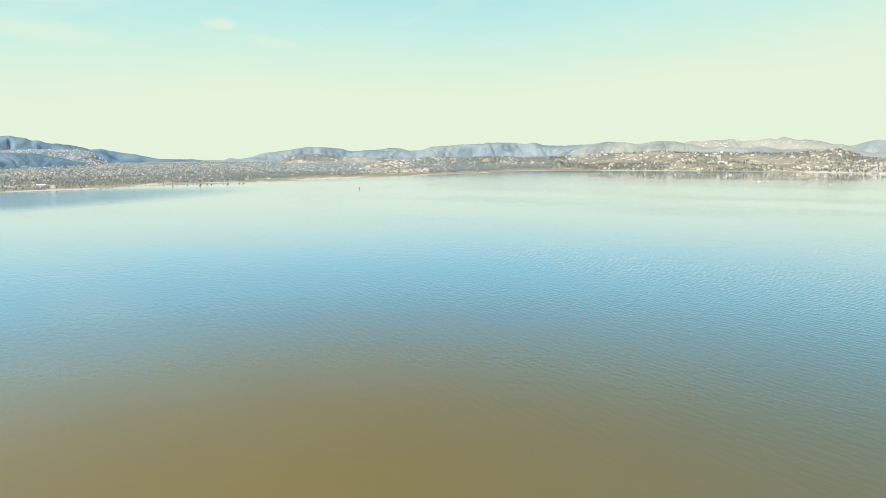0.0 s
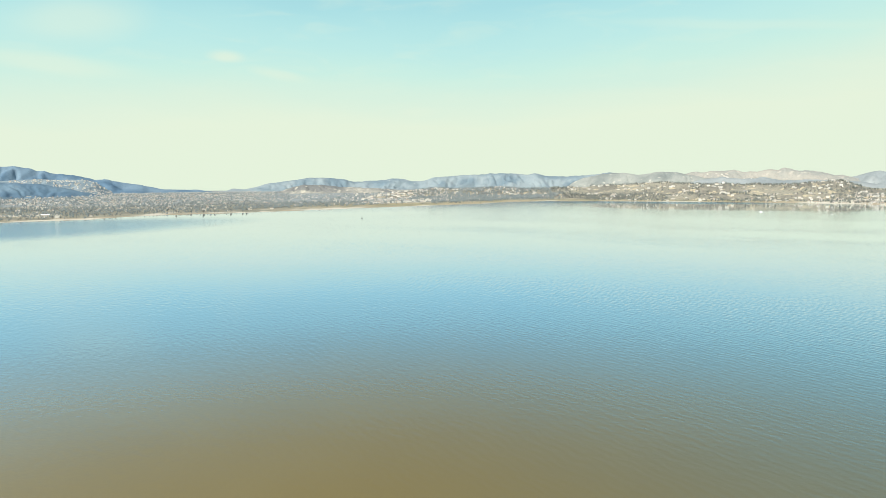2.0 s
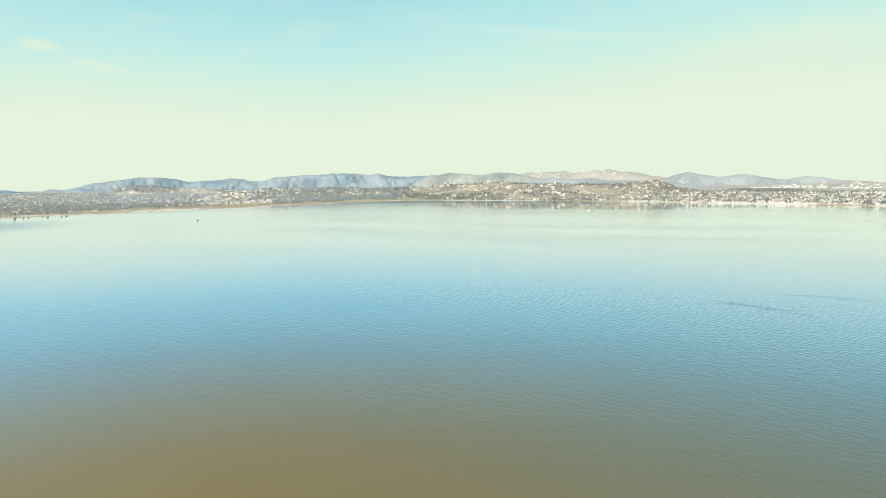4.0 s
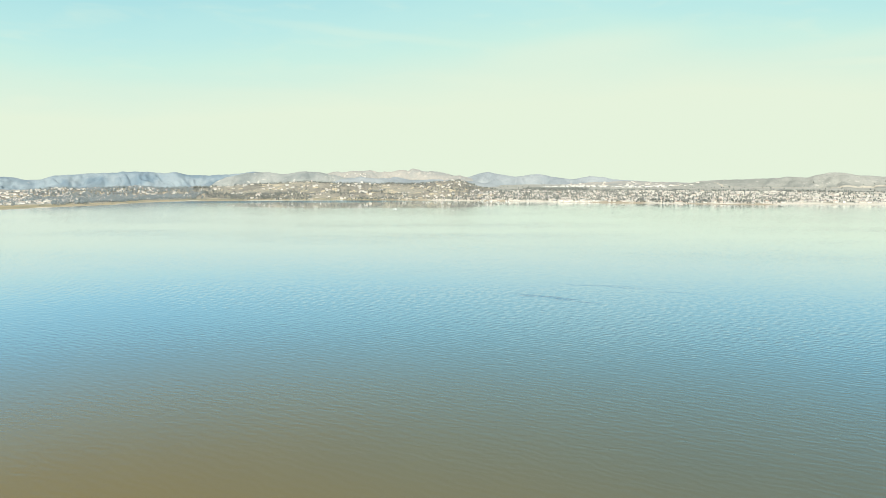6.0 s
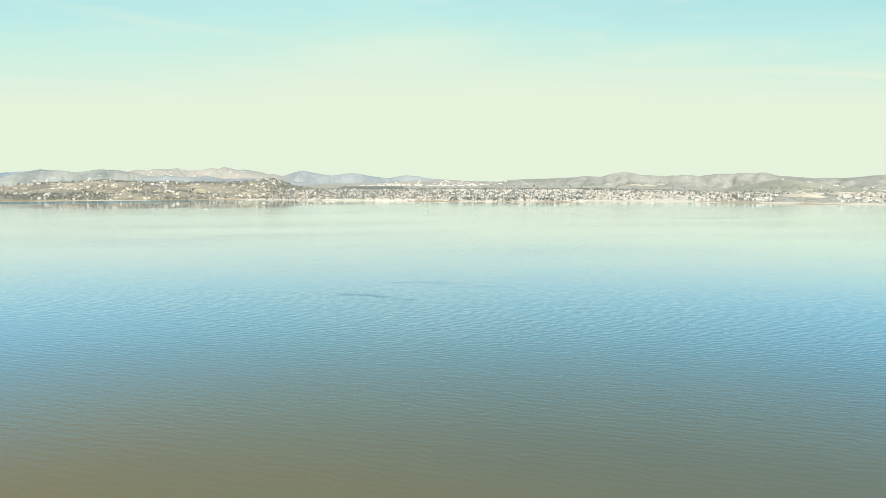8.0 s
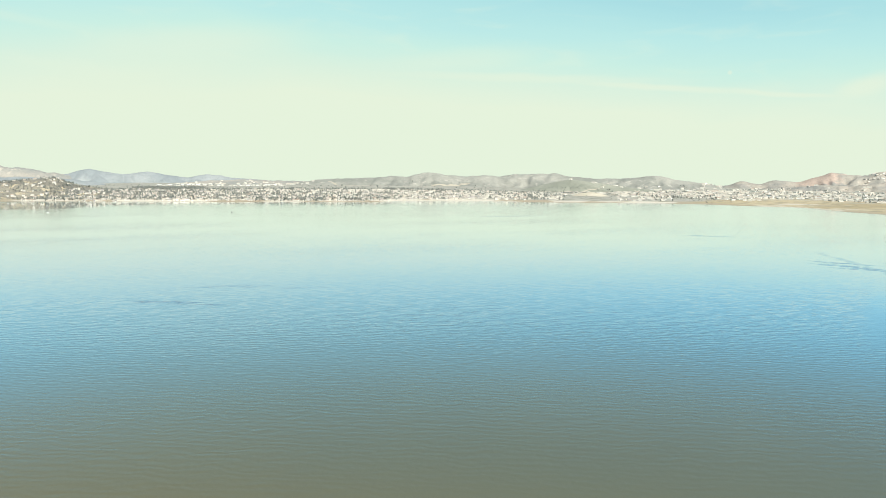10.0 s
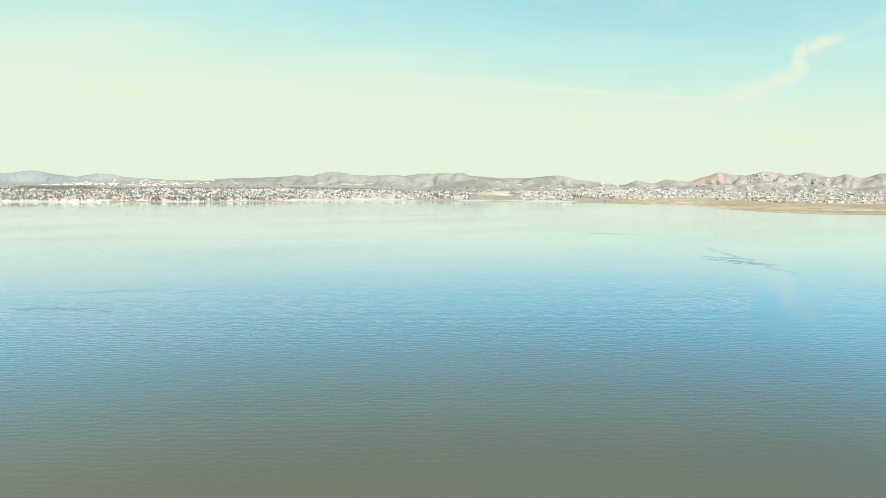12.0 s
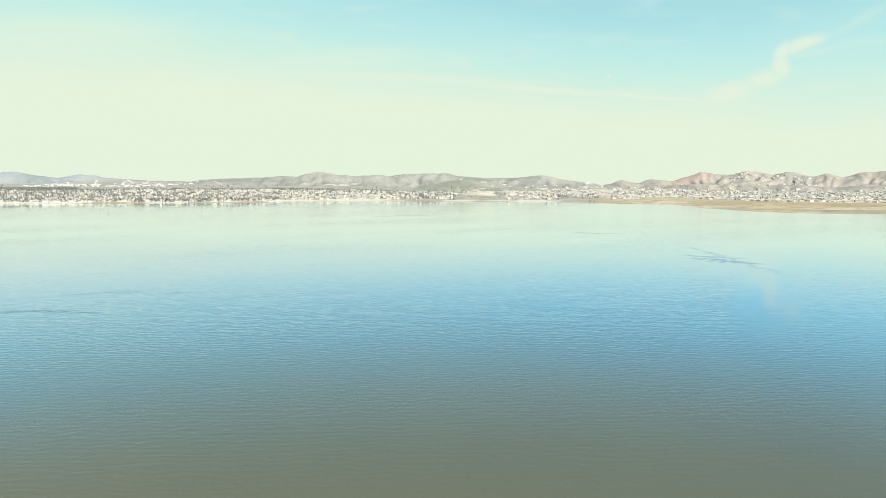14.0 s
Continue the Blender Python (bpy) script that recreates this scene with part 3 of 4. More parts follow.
RIDGES = {
    "west": Ridge([(-120, 4073, 75), (-90, 4359, 140.4), (-60, 4574, 170.7), (-36, 4646, 170), (-31.1, 4646, 160.5), (-29.8, 4646, 153.1), (-28.2, 4646, 123.6), (-26.4, 4646, 106.7),
                   (-25.4, 4646, 82.4), (-24.8, 4646, 90.8), (-23.9, 4646, 70.8), (-22.4, 4646, 51.8), (-20.9, 4646, 25.4), (-18.9, 4646, 24.3), (-17.6, 4646, 13.8), (-17.0, 4646, -6)], 280, 200, 11, 0.8),
    "spur": Ridge([(-60, 3572, 25.7), (-45, 3607, 82.3), (-36, 3643, 79.9), (-31, 3643, 71.4), (-29, 3643, 66.5), (-27.5, 3643, 48.3), (-26, 3643, 22.8), (-24.4, 3643, 4.6), (-23.5, 3643, -6)], 260, 240, 21, 0.7, 130),
    "terrace": Ridge([(-34, 4200, 76), (-31.2, 4200, 78), (-29.7, 4200, 86), (-28.5, 4200, 86), (-27.2, 4200, 83), (-26, 4200, 80), (-25.4, 4200, 66), (-25, 4200, 44), (-24.5, 4200, 20), (-23.9, 4200, -6)], 560, 180, 17, 0.35, 90),
    "north": Ridge([(-17.2, 4789, -4), (-16.1, 4789, 26.1), (-15.3, 4789, 19.8), (-13.6, 4789, 55.2), (-11.5, 4789, 82.3), (-9.8, 4789, 96.9), (-8.1, 4789, 89.6), (-7, 4789, 65.6), (-5.5, 4789, 72.9),
                    (-3.7, 4789, 90.6), (-2.4, 4789, 66.7), (-1.5, 4789, 70.8), (-0.8, 4789, 90.6), (0.7, 4789, 104.1), (4.7, 4789, 117.7), (6.5, 4789, 105.2), (7.1, 4789, 116.6), (8.2, 4789, 95.8),
                    (9.5, 4789, 95.8), (11.2, 4789, 102.1), (12.9, 4789, 120.8), (13.7, 4789, 101), (15, 4789, 93.7), (17, 4789, 54.2), (18, 4789, -6)], 270, 160, 31, 0.85, 105),
    "brown": Ridge([(-13.4, 4001, -6), (-12, 4001, 33.8), (-10.9, 4001, 54.4), (-9.5, 4001, 51), (-8, 4001, 41.8), (-6.5, 4001, 37.3), (-5, 4001, 32.7), (-3, 4001, 21.3), (-1, 4001, 15.6), (0, 4001, -6)], 190, 200, 41, 0.95, 52),
    "dome": Ridge([(9.0, 4520, -6), (10, 4520, 60), (11, 4520, 88), (12.4, 4520, 110), (13.6, 4520, 117), (14.9, 4520, 101), (16.2, 4520, 115), (17.4, 4520, 118), (18.7, 4520, 98), (20, 4520, 77), (21, 4520, 58), (22.2, 4520, 20), (23, 4520, -6)], 330, 160, 53, 0.7, 120),
    "pale": Ridge([(15.5, 4800, -6), (16.5, 4800, 80), (17.4, 4800, 109), (19.2, 4800, 113), (20.2, 4800, 119), (21.1, 4800, 128), (22.2, 4800, 121), (23.1, 4800, 117), (24, 4800, 128), (24.9, 4800, 136), (25.6, 4800, 124), (26.6, 4800, 117),
                   (27.9, 4800, 102), (29.1, 4800, 86), (30.5, 4800, 40), (32, 4800, -6)], 300, 120, 51, 0.6, 110, 0.13, 0.1),
    "middle": Ridge([(17.6, 4280, -6), (18.4, 4280, 52), (19.2, 4280, 70), (20.2, 4280, 80), (20.9, 4280, 86), (22.2, 4280, 73), (23.5, 4280, 83), (24.9, 4280, 67), (26.2, 4280, 70), (28, 4280, 63), (29.7, 4280, 56), (31.5, 4280, 40), (33, 4280, -6)], 300, 200, 57, 0.6, 110),
    "east": Ridge([(25, 4825, -6), (26.5, 4825, 54.2), (28.1, 4825, 75), (29.2, 4825, 86.4), (30.7, 4825, 119.6), (32.9, 4825, 86.4), (34.7, 4825, 105.1), (36.2, 4825, 78.1), (37.3, 4825, 70.8), (38.6, 4825, 90.6),
                   (40.4, 4825, 70.8), (42.5, 4825, 56.3), (45.9, 4825, 38.7), (48, 4825, -6)], 280, 130, 61, 0.75),
    "bench": Ridge([(36, 4359, 20.5), (37, 4359, 42.3), (39, 4359, 54.3), (41, 4359, 59.7), (42.5, 4359, 57.6), (45.9, 4359, 51), (48, 4359, 46.7), (50, 4359, 20.5)], 360, 250, 66, 0.3),
    "brown_hills": Ridge([(44.2, 4144, -4), (45.5, 4144, 48.1), (46.7, 4144, 61.6), (48.7, 4144, 68.3), (51.1, 4144, 73.9), (52.3, 4144, 80.6), (53.8, 4144, 80.6), (54.7, 4144, 101.9), (55.8, 4144, 104.1), (56.7, 4144, 94),
                          (58.1, 4144, 80.6), (59.8, 4144, 90.7), (60.9, 4144, 85.1), (62.1, 4144, 96.3), (65.2, 4144, 103), (66.6, 4144, 82.8), (68, 4144, 75), (70.1, 4144, 72.8), (71.9, 4144, 86.2),
                          (72.7, 4144, 91.8), (74.5, 4144, 64.9), (76.2, 4144, 52.6), (77.3, 4144, 36.9), (78.5, 4144, -6)], 400, 300, 71, 0.6, 150),
    "knoll": Ridge([(60.5, 3438, -6), (62.5, 3438, 20), (64, 3438, 42.5), (65.5, 3438, 62.5), (66.4, 3438, 68.8), (67.5, 3438, 61.2), (68.8, 3438, 50), (71, 3438, 32.5), (74, 3438, 15), (76, 3438, -6)], 270, 260, 76, 0.5),
    "bluff": Ridge([(65.8, 2725, -4), (66.6, 2725, 15), (67.2, 2725, 22.5), (68, 2725, 26.2), (68.8, 2725, 21.2), (69.4, 2725, 10), (70.2, 2725, -4)], 75, 170, 81, 0.5, 50),
    "range": Ridge([(76.6, 4717, -6), (77.3, 4717, 35.2), (77.9, 4717, 42.5), (78.7, 4717, 65.6), (79.6, 4717, 50.9), (80, 4717, 47.7), (80.8, 4717, 72.9), (82.4, 4717, 57.2), (84.4, 4717, 111.7), (85.2, 4717, 107.5),
                    (86.3, 4717, 92.8), (87.5, 4717, 119), (88.4, 4717, 113.8), (89.3, 4717, 96), (90.2, 4717, 118), (91.9, 4717, 90.7), (92.7, 4717, 111.7), (93.6, 4717, 83.4), (94.9, 4717, 111.7),
                    (96.2, 4717, 123.2), (105, 4646, 127.8), (125, 4502, 150), (150, 4073, 131.6), (175, 3643, 75)], 290, 180, 91, 0.62, 115, 0.12),
    "foothill": Ridge([(79, 4144, -6), (81, 4144, 23.5), (84, 4144, 48.1), (85.5, 4144, 41.4), (87.2, 4144, 57.1), (89, 4144, 39.2), (91, 4144, 48.1), (93, 4144, 32.4), (95, 4144, 45.9), (99, 4144, 30.2), (102, 4144, -6)], 240, 220, 96, 0.75, 110),
    "heights": Ridge([(-7, 2960, -4), (-5.5, 2970, 10), (-3.8, 2980, 24), (-2, 3000, 33), (-0.4, 3020, 39), (0.7, 3040, 34), (2.4, 3070, 35), (4.1, 3110, 43), (6, 3150, 37), (8, 3180, 36), (9.5, 3200, 38), (12, 3200, 48.8), (14.5, 3188, 52.5), (16.7, 3188, 63.8), (19, 3188, 53.8), (21, 3175, 57.5), (24, 3150, 50), (26.5, 3125, 56.2), (28.4, 3100, 70),
                      (29.6, 3075, 45), (31, 3062, 32.5), (33, 3050, 21.2), (35.5, 3025, -4)], 310, 340, 101, 0.75, 120, 0.3),
    "low_knolls": Ridge([(5.5, 2825, -4), (7.4, 2825, 10), (9.6, 2825, 25), (11.2, 2825, 10), (13, 2825, 20), (14.2, 2812, 12.5), (15.7, 2800, 26.2), (17.0, 2800, 11.2), (18.4, 2788, 25), (20, 2775, 17.5), (21.8, 2762, 28.8), (23.2, 2750, 13.8),
                         (25.2, 2738, 27.5), (26.6, 2725, 22.5), (28.3, 2712, 26.2), (29.6, 2688, 13.8), (31.2, 2662, 23.8), (32.4, 2650, 7.5), (33.5, 2638, -4)], 120, 150, 111, 0.5, 70, 0.25),
}


def land_height(x, y):
    x, y = np.asarray(x, float), np.asarray(y, float)
    z = plain_height(x, y)
    for r in RIDGES.values():
        z = np.maximum(z, r.height(x, y))
    return z


# ---- the large structure ----
axis = np.arange(-4960, 4961, 20.0)
GX, GY = np.meshgrid(axis, axis, indexing="ij")
GR = np.hypot(GX, GY)
ground = new("ground", grid_mesh("ground", GX, GY, plain_height(GX, GY), MAT["ground"], (GR < 4955).ravel()))
tagged(ground, "dry grassy plain and sandy shore round the lake", "ground", kind="structure")


def lake():
    ring = [0, 40, 120, 300, 700, 1300, 2000, 2850]
    verts, faces = [(0, 0, 0)], []
    n = 96
    for r in ring[1:]:
        verts += [(r * math.sin(2 * math.pi * k / n), r * math.cos(2 * math.pi * k / n), 0) for k in range(n)]
    for k in range(n):
        faces.append((0, 1 + (k + 1) % n, 1 + k))
    for q in range(len(ring) - 2):
        for k in range(n):
            a, b = 1 + q * n + k, 1 + q * n + (k + 1) % n
            faces.append((a, b, b + n, a + n))
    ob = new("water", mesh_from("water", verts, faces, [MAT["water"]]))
    return tagged(ob, "calm rippled brown-green lake reflecting the sky", "lake", kind="structure")


lake()
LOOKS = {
    "west": ("west", "scrub-covered mountain range behind the lakeside town, coloured blue-grey for haze"), "terrace": ("terrace", "settled terrace below the mountain range, coloured grey-blue for haze"), "spur": ("spur", "dark scrub-covered spur in front of the mountains, blued for haze"),
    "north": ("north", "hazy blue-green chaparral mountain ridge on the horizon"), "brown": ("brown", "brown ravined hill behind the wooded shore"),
    "pale": ("pale", "pale hazy hills with scattered houses on the horizon"), "dome": ("dome", "rounded grey-tan hills behind the grassy heights"), "middle": ("haze", "low ridge below the pale hills, coloured blue-grey for haze"), "east": ("haze", "hazy grey-blue mountains beyond the town"),
    "bench": ("pale", "low pale bench of land with houses on it"), "brown_hills": ("grey", "long grey-brown hills behind the town"),
    "knoll": ("knoll", "grassy knoll with a house on its top"), "bluff": ("bluff", "bare cream sand bluff above the shore road"),
    "range": ("rock", "tan and pinkish rocky mountains behind the plain"), "foothill": ("rock", "rocky tan foothills with houses below"),
    "heights": ("heights", "golden grassy heights dotted with houses and trees"), "low_knolls": ("heights", "small golden knolls close to the shore"),
}
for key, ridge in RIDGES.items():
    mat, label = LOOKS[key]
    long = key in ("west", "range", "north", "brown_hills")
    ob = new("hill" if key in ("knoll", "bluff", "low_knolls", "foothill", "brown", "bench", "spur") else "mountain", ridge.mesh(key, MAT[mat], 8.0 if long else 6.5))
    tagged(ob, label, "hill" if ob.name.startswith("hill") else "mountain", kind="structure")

# ---- houses and trees: where they stand ----
rng = np.random.default_rng(7)


def scatter(h0, h1, s0, s1, count, gap, tilt=1.0, patch=0.0, seed=0):
    """Spots between two headings and two distances from the shore, no nearer to one another than gap; patch: how far they gather in clusters."""
    n = count * 6
    h, s, luck = rng.uniform(h0, h1, n), s0 + (s1 - s0) * rng.random(n) ** tilt, rng.random(n)
    r = np.interp(h, [p[0] for p in SHORE], [p[1] for p in SHORE]) + s
    x, y = place(h, r)
    good = (r < 4750) & (inland(x, y) > 16)
    if patch:
        good &= fbm(x / 120, y / 120, 2, seed + 50) >= patch + 0.12 * luck
    spots, taken = [], set()
    for k in np.flatnonzero(good):
        key = (int(x[k] // gap), int(y[k] // gap))
        if key in taken:
            continue
        taken.add(key)
        spots.append((float(x[k]), float(y[k]), float(s[k])))
        if len(spots) >= count:
            break
    return spots


HOUSE_SPOTS = (scatter(-33, -13, 325, 2600, 900, 12, 0.85) + scatter(-33, -13, 88, 325, 22, 22) + scatter(-13, -1, 288, 1750, 260, 16) + scatter(-7, 5, 215, 340, 22, 16) + scatter(-30.8, -24.4, 1950, 2570, 420, 11)
               + scatter(4, 12, 190, 800, 110, 15, 1.0, 0.37, 3) + scatter(12, 29.5, 50, 800, 290, 15, 1.0, 0.37, 3) + scatter(-3, 5, 330, 900, 70, 16) + scatter(29.3, 52.6, 35, 538, 820, 13, 1.15) + scatter(52.6, 63, 56, 538, 430, 14, 1.1)
               + scatter(63, 76, 75, 875, 230, 15, 1.0, 0.36, 5) + scatter(76, 98, 750, 1875, 1000, 13, 1.1) + scatter(36.5, 46.5, 1720, 2030, 75, 20)
               + scatter(68, 77, 875, 1625, 90, 20) + scatter(69.6, 80, 430, 900, 260, 11) + scatter(-33, -13, 900, 2450, 700, 9) + scatter(78, 98, 1800, 2250, 160, 18) + scatter(16.8, 28, 2000, 2190, 150, 14) + scatter(86.4, 92.2, 2330, 2860, 190, 13) + scatter(-6, 6, 430, 1000, 260, 12) + scatter(-6, 2.5, 215, 430, 90, 11))
TREE_SPOTS = (scatter(-33, -15, 95, 625, 1300, 7) + scatter(-33, -15, 500, 2450, 2300, 8) + scatter(-33, -15, 40, 110, 110, 8) + scatter(-16, -3, 150, 560, 900, 8) + scatter(-15, -1, 475, 1800, 900, 9)
              + scatter(1, 14, 150, 340, 900, 7) + scatter(11, 17, 40, 290, 320, 7.5) + scatter(17, 30, 28, 138, 170, 8, 1.0, 0.42, 2) + scatter(-1, 30, 110, 875, 3300, 6, 1.0, 0.42, 4) + scatter(-3, 9, 250, 1000, 900, 8)
              + scatter(29, 53, 45, 650, 3300, 6, 1.1) + scatter(52, 64, 75, 650, 1300, 7) + scatter(63, 77, 62, 1000, 700, 9, 1.0, 0.38, 6)
              + scatter(74, 98, 750, 2000, 480, 10) + scatter(30, 60, 600, 1625, 160, 11) + scatter(33.5, 38.5, 560, 1000, 620, 7) + scatter(27.7, 28.9, 588, 662, 26, 8) + scatter(-23, -12, 2100, 2380, 420, 11) + scatter(-33, -12, 170, 2300, 5200, 6)
              + scatter(-7, 9, 330, 1100, 1050, 8) + scatter(42, 52.5, 30, 90, 200, 6) + scatter(9, 29.3, 600, 730, 420, 6, 1.0, 0.46, 9))


def clear_of_bluff(p):
    h = math.degrees(math.atan2(p[0], p[1]))
    return not (66.0 < h < 69.9 and 40 < p[2] < 540)


HOUSE_SPOTS, TREE_SPOTS = [p for p in HOUSE_SPOTS if clear_of_bluff(p)], [p for p in TREE_SPOTS if clear_of_bluff(p)]


def sorted_spots(spots):
    """The spots with their ground height, those closest to the water first."""
    spots = sorted(spots, key=lambda p: p[2])
    z = land_height([p[0] for p in spots], [p[1] for p in spots])
    return [(p[0], p[1], float(q)) for p, q in zip(spots, z)]


def off_the_spur(spots):
    tops = RIDGES["spur"].height(np.array([p[0] for p in spots]), np.array([p[1] for p in spots]))
    return [p for p, z in zip(spots, tops) if z < 14]


HOUSE_SPOTS, TREE_SPOTS = off_the_spur(HOUSE_SPOTS), off_the_spur(TREE_SPOTS)
HOUSE_SPOTS, TREE_SPOTS = sorted_spots(HOUSE_SPOTS), sorted_spots(TREE_SPOTS)

# ---- houses ----


def gable_roof(bm, w, d, z, rise, over=0.6, thick=0.25, x=0.0, y=0.0, hip=0.0):
    """Two slopes along x, with eaves and a thickness; hip draws the ridge's ends in."""
    a, b = w / 2 + over, d / 2 + over
    low = [bm.verts.new((x + sx * a, y + sy * b, z)) for sx, sy in ((-1, -1), (1, -1), (1, 1), (-1, 1))]
    eave = [bm.verts.new((v.co.x, v.co.y, z + thick)) for v in low]
    r0, r1 = bm.verts.new((x - a + hip, y, z + rise + thick)), bm.verts.new((x + a - hip, y, z + rise + thick))
    bm.faces.new(low[::-1])
    for k in range(4):
        bm.faces.new((low[k], low[(k + 1) % 4], eave[(k + 1) % 4], eave[k]))
    bm.faces.new((eave[0], eave[1], r1, r0))
    bm.faces.new((eave[2], eave[3], r0, r1))
    bm.faces.new((eave[1], eave[2], r1))
    bm.faces.new((eave[3], eave[0], r0))
    return bm


def gable_walls(bm, w, d, h, rise, x=0.0, y=0.0):
    """Walls with a pointed end under the roof, set 1.5 m into the slope."""
    lo = [bm.verts.new((x + sx * w / 2, y + sy * d / 2, -1.5)) for sx, sy in ((-1, -1), (1, -1), (1, 1), (-1, 1))]
    hi = [bm.verts.new((v.co.x, v.co.y, h)) for v in lo]
    p0, p1 = bm.verts.new((x - w / 2, y, h + rise)), bm.verts.new((x + w / 2, y, h + rise))
    bm.faces.new((lo[0], lo[1], hi[1], hi[0]))
    bm.faces.new((lo[2], lo[3], hi[3], hi[2]))
    bm.faces.new((lo[1], lo[2], hi[2], p1, hi[1]))
    bm.faces.new((lo[3], lo[0], hi[0], p0, hi[3]))
    bm.faces.new(lo[::-1])
    bm.faces.new((hi[0], hi[1], p1, p0))
    bm.faces.new((hi[2], hi[3], p0, p1))
    return bm


def window(parent, x, y, z, w, h):
    """A framed window on a front that faces -y, or +y for y above zero."""
    out = -1 if y < 0 else 1
    fr = part("window", box(bmesh.new(), x, y + out * 0.03, z - 0.1, w + 0.24, 0.14, h + 0.2), MAT["white"], parent)
    part("pane", box(bmesh.new(), x, y + out * 0.10, z, w, 0.06, h), MAT["glass"], fr, "dark window pane")


def house(label, w, d, h, rise, hip=0.0, wing=None, storeys=1):
    root = new("house")
    bm = gable_walls(bmesh.new(), w, d, h, 0.0 if hip else rise * 0.9)
    if wing:
        gable_walls(bm, wing[0], wing[1], h * 0.8, 0.0, wing[2], wing[3])
    part("wall", bm, MAT["wall"], root)
    bm = gable_roof(bmesh.new(), w, d, h, rise, hip=hip)
    if wing:
        gable_roof(bm, wing[0], wing[1], h * 0.8, rise * 0.7, x=wing[2], y=wing[3], hip=wing[0] * 0.3)
    part("roof", bm, MAT["roof"], root)
    part("chimney", box(bmesh.new(), w * 0.28, 0.8, h, 0.9, 0.9, rise + 0.9), MAT["wall"], root)
    part("door", box(bmesh.new(), w * 0.08, -d / 2 - 0.04, 0.05, 1.1, 0.1, 2.1), MAT["door"], root)
    for lv in range(storeys):
        for x in (-0.32, 0.3):
            window(root, w * x, -d / 2, 0.9 + 2.8 * lv, 1.9, 1.3)
    return tagged(root, label, "house", "houses round the lake")


VARIANTS = [
    house("one-storey stucco house with a low gabled roof", 14, 9, 3.0, 2.0),
    house("two-storey pale house with a hipped roof", 13, 11, 5.8, 2.4, hip=4.5, storeys=2),
    house("wide ranch house with a side wing", 18, 9, 3.2, 2.2, hip=3.0, wing=(8, 7, 6.5, -6.5)),
    house("narrow two-storey house with a steep gable", 9, 11, 6.0, 3.2, storeys=2),
]
NEAR_HOUSES = 290
for k, (x, y, z) in enumerate(HOUSE_SPOTS[:NEAR_HOUSES]):
    v = VARIANTS[k % 4] if k >= 4 else None
    face = -math.degrees(math.atan2(x, y)) + rng.choice([0, 0, 90, 35, -30, 180]) + rng.uniform(-14, 14)
    m = pose(x, y, z, 0, 0, face) @ Matrix.Scale(rng.uniform(0.62, 0.92), 4)
    if k < 4:
        VARIANTS[k].matrix_basis = m
    else:
        ob = copy_thing(v, m)
        ob.matrix_basis = m


class Heap:
    """Collects many small pieces into one mesh."""

    def __init__(self):
        self.v, self.f, self.s, self.n = [], [], [], 0

    def add(self, verts, faces, slot):
        self.v.append(verts)
        self.f += [tuple(self.n + i for i in f) for f in faces]
        self.s += [slot] * len(faces)
        self.n += len(verts)

    def done(self, name, mats):
        return new(name, mesh_from(name, np.concatenate(self.v).tolist(), self.f, mats, self.s))


BLOCK = [(0, 1, 5, 4), (1, 2, 6, 5), (2, 3, 7, 6), (3, 0, 4, 7), (4, 5, 6, 7)]
ROOF = [(0, 1, 5, 4), (2, 3, 4, 5), (1, 2, 5), (3, 0, 4), (3, 2, 1, 0)]
CORNERS = np.array([(-1, -1), (1, -1), (1, 1), (-1, 1)], float)


def far_house(heap, x, y, z, face, w, d, h, rise, hip, pale=False):
    c, s = math.cos(face), math.sin(face)

    def turn(p):
        return np.column_stack([x + p[:, 0] * c - p[:, 1] * s, y + p[:, 0] * s + p[:, 1] * c, z + p[:, 2]])
    foot = CORNERS * (w / 2, d / 2)
    heap.add(turn(np.vstack([np.column_stack([foot, np.full(4, -2.0)]), np.column_stack([foot, np.full(4, h)])])), BLOCK, 2 if pale else 0)
    eave = CORNERS * (w / 2 + 0.6, d / 2 + 0.6)
    heap.add(turn(np.vstack([np.column_stack([eave, np.full(4, h)]), [(-w / 2 + hip, 0, h + rise), (w / 2 - hip, 0, h + rise)]])), ROOF, 3 if pale else 1)


town = Heap()
for x, y, z in HOUSE_SPOTS[NEAR_HOUSES:]:
    two = rng.random() < 0.4
    small = 0.5 if x < -300 else 0.85
    far_house(town, x, y, z, math.atan2(-x, y) + rng.choice([0, 0, 1.57, 0.6, -0.5]) + rng.uniform(-0.2, 0.2),
              small * rng.uniform(7, 15) * (1.5 if x > 1900 else 1.0), small * rng.uniform(6, 10), small * (5.2 if two else 2.9), rng.uniform(1.4, 2.6), rng.choice([0.0, 3.0]), x > 1800 and rng.random() < 0.6)
tagged(town.done("far_houses", [MAT["far_wall"], MAT["far_roof"], MAT["cream"], MAT["pale_tile"]]), "pale stucco houses spread over the plain and slopes", "houses", kind="stuff")

# ---- trees ----


def blob(bm, x, y, z, r, flat=0.8, rough=0.35):
    made = bmesh.ops.create_icosphere(bm, subdivisions=1, radius=r)["verts"]
    for v in made:
        v.co *= 1 + rough * (random.random() - 0.5) * 2
        v.co.z *= flat
    bmesh.ops.translate(bm, verts=made, vec=(x, y, z))


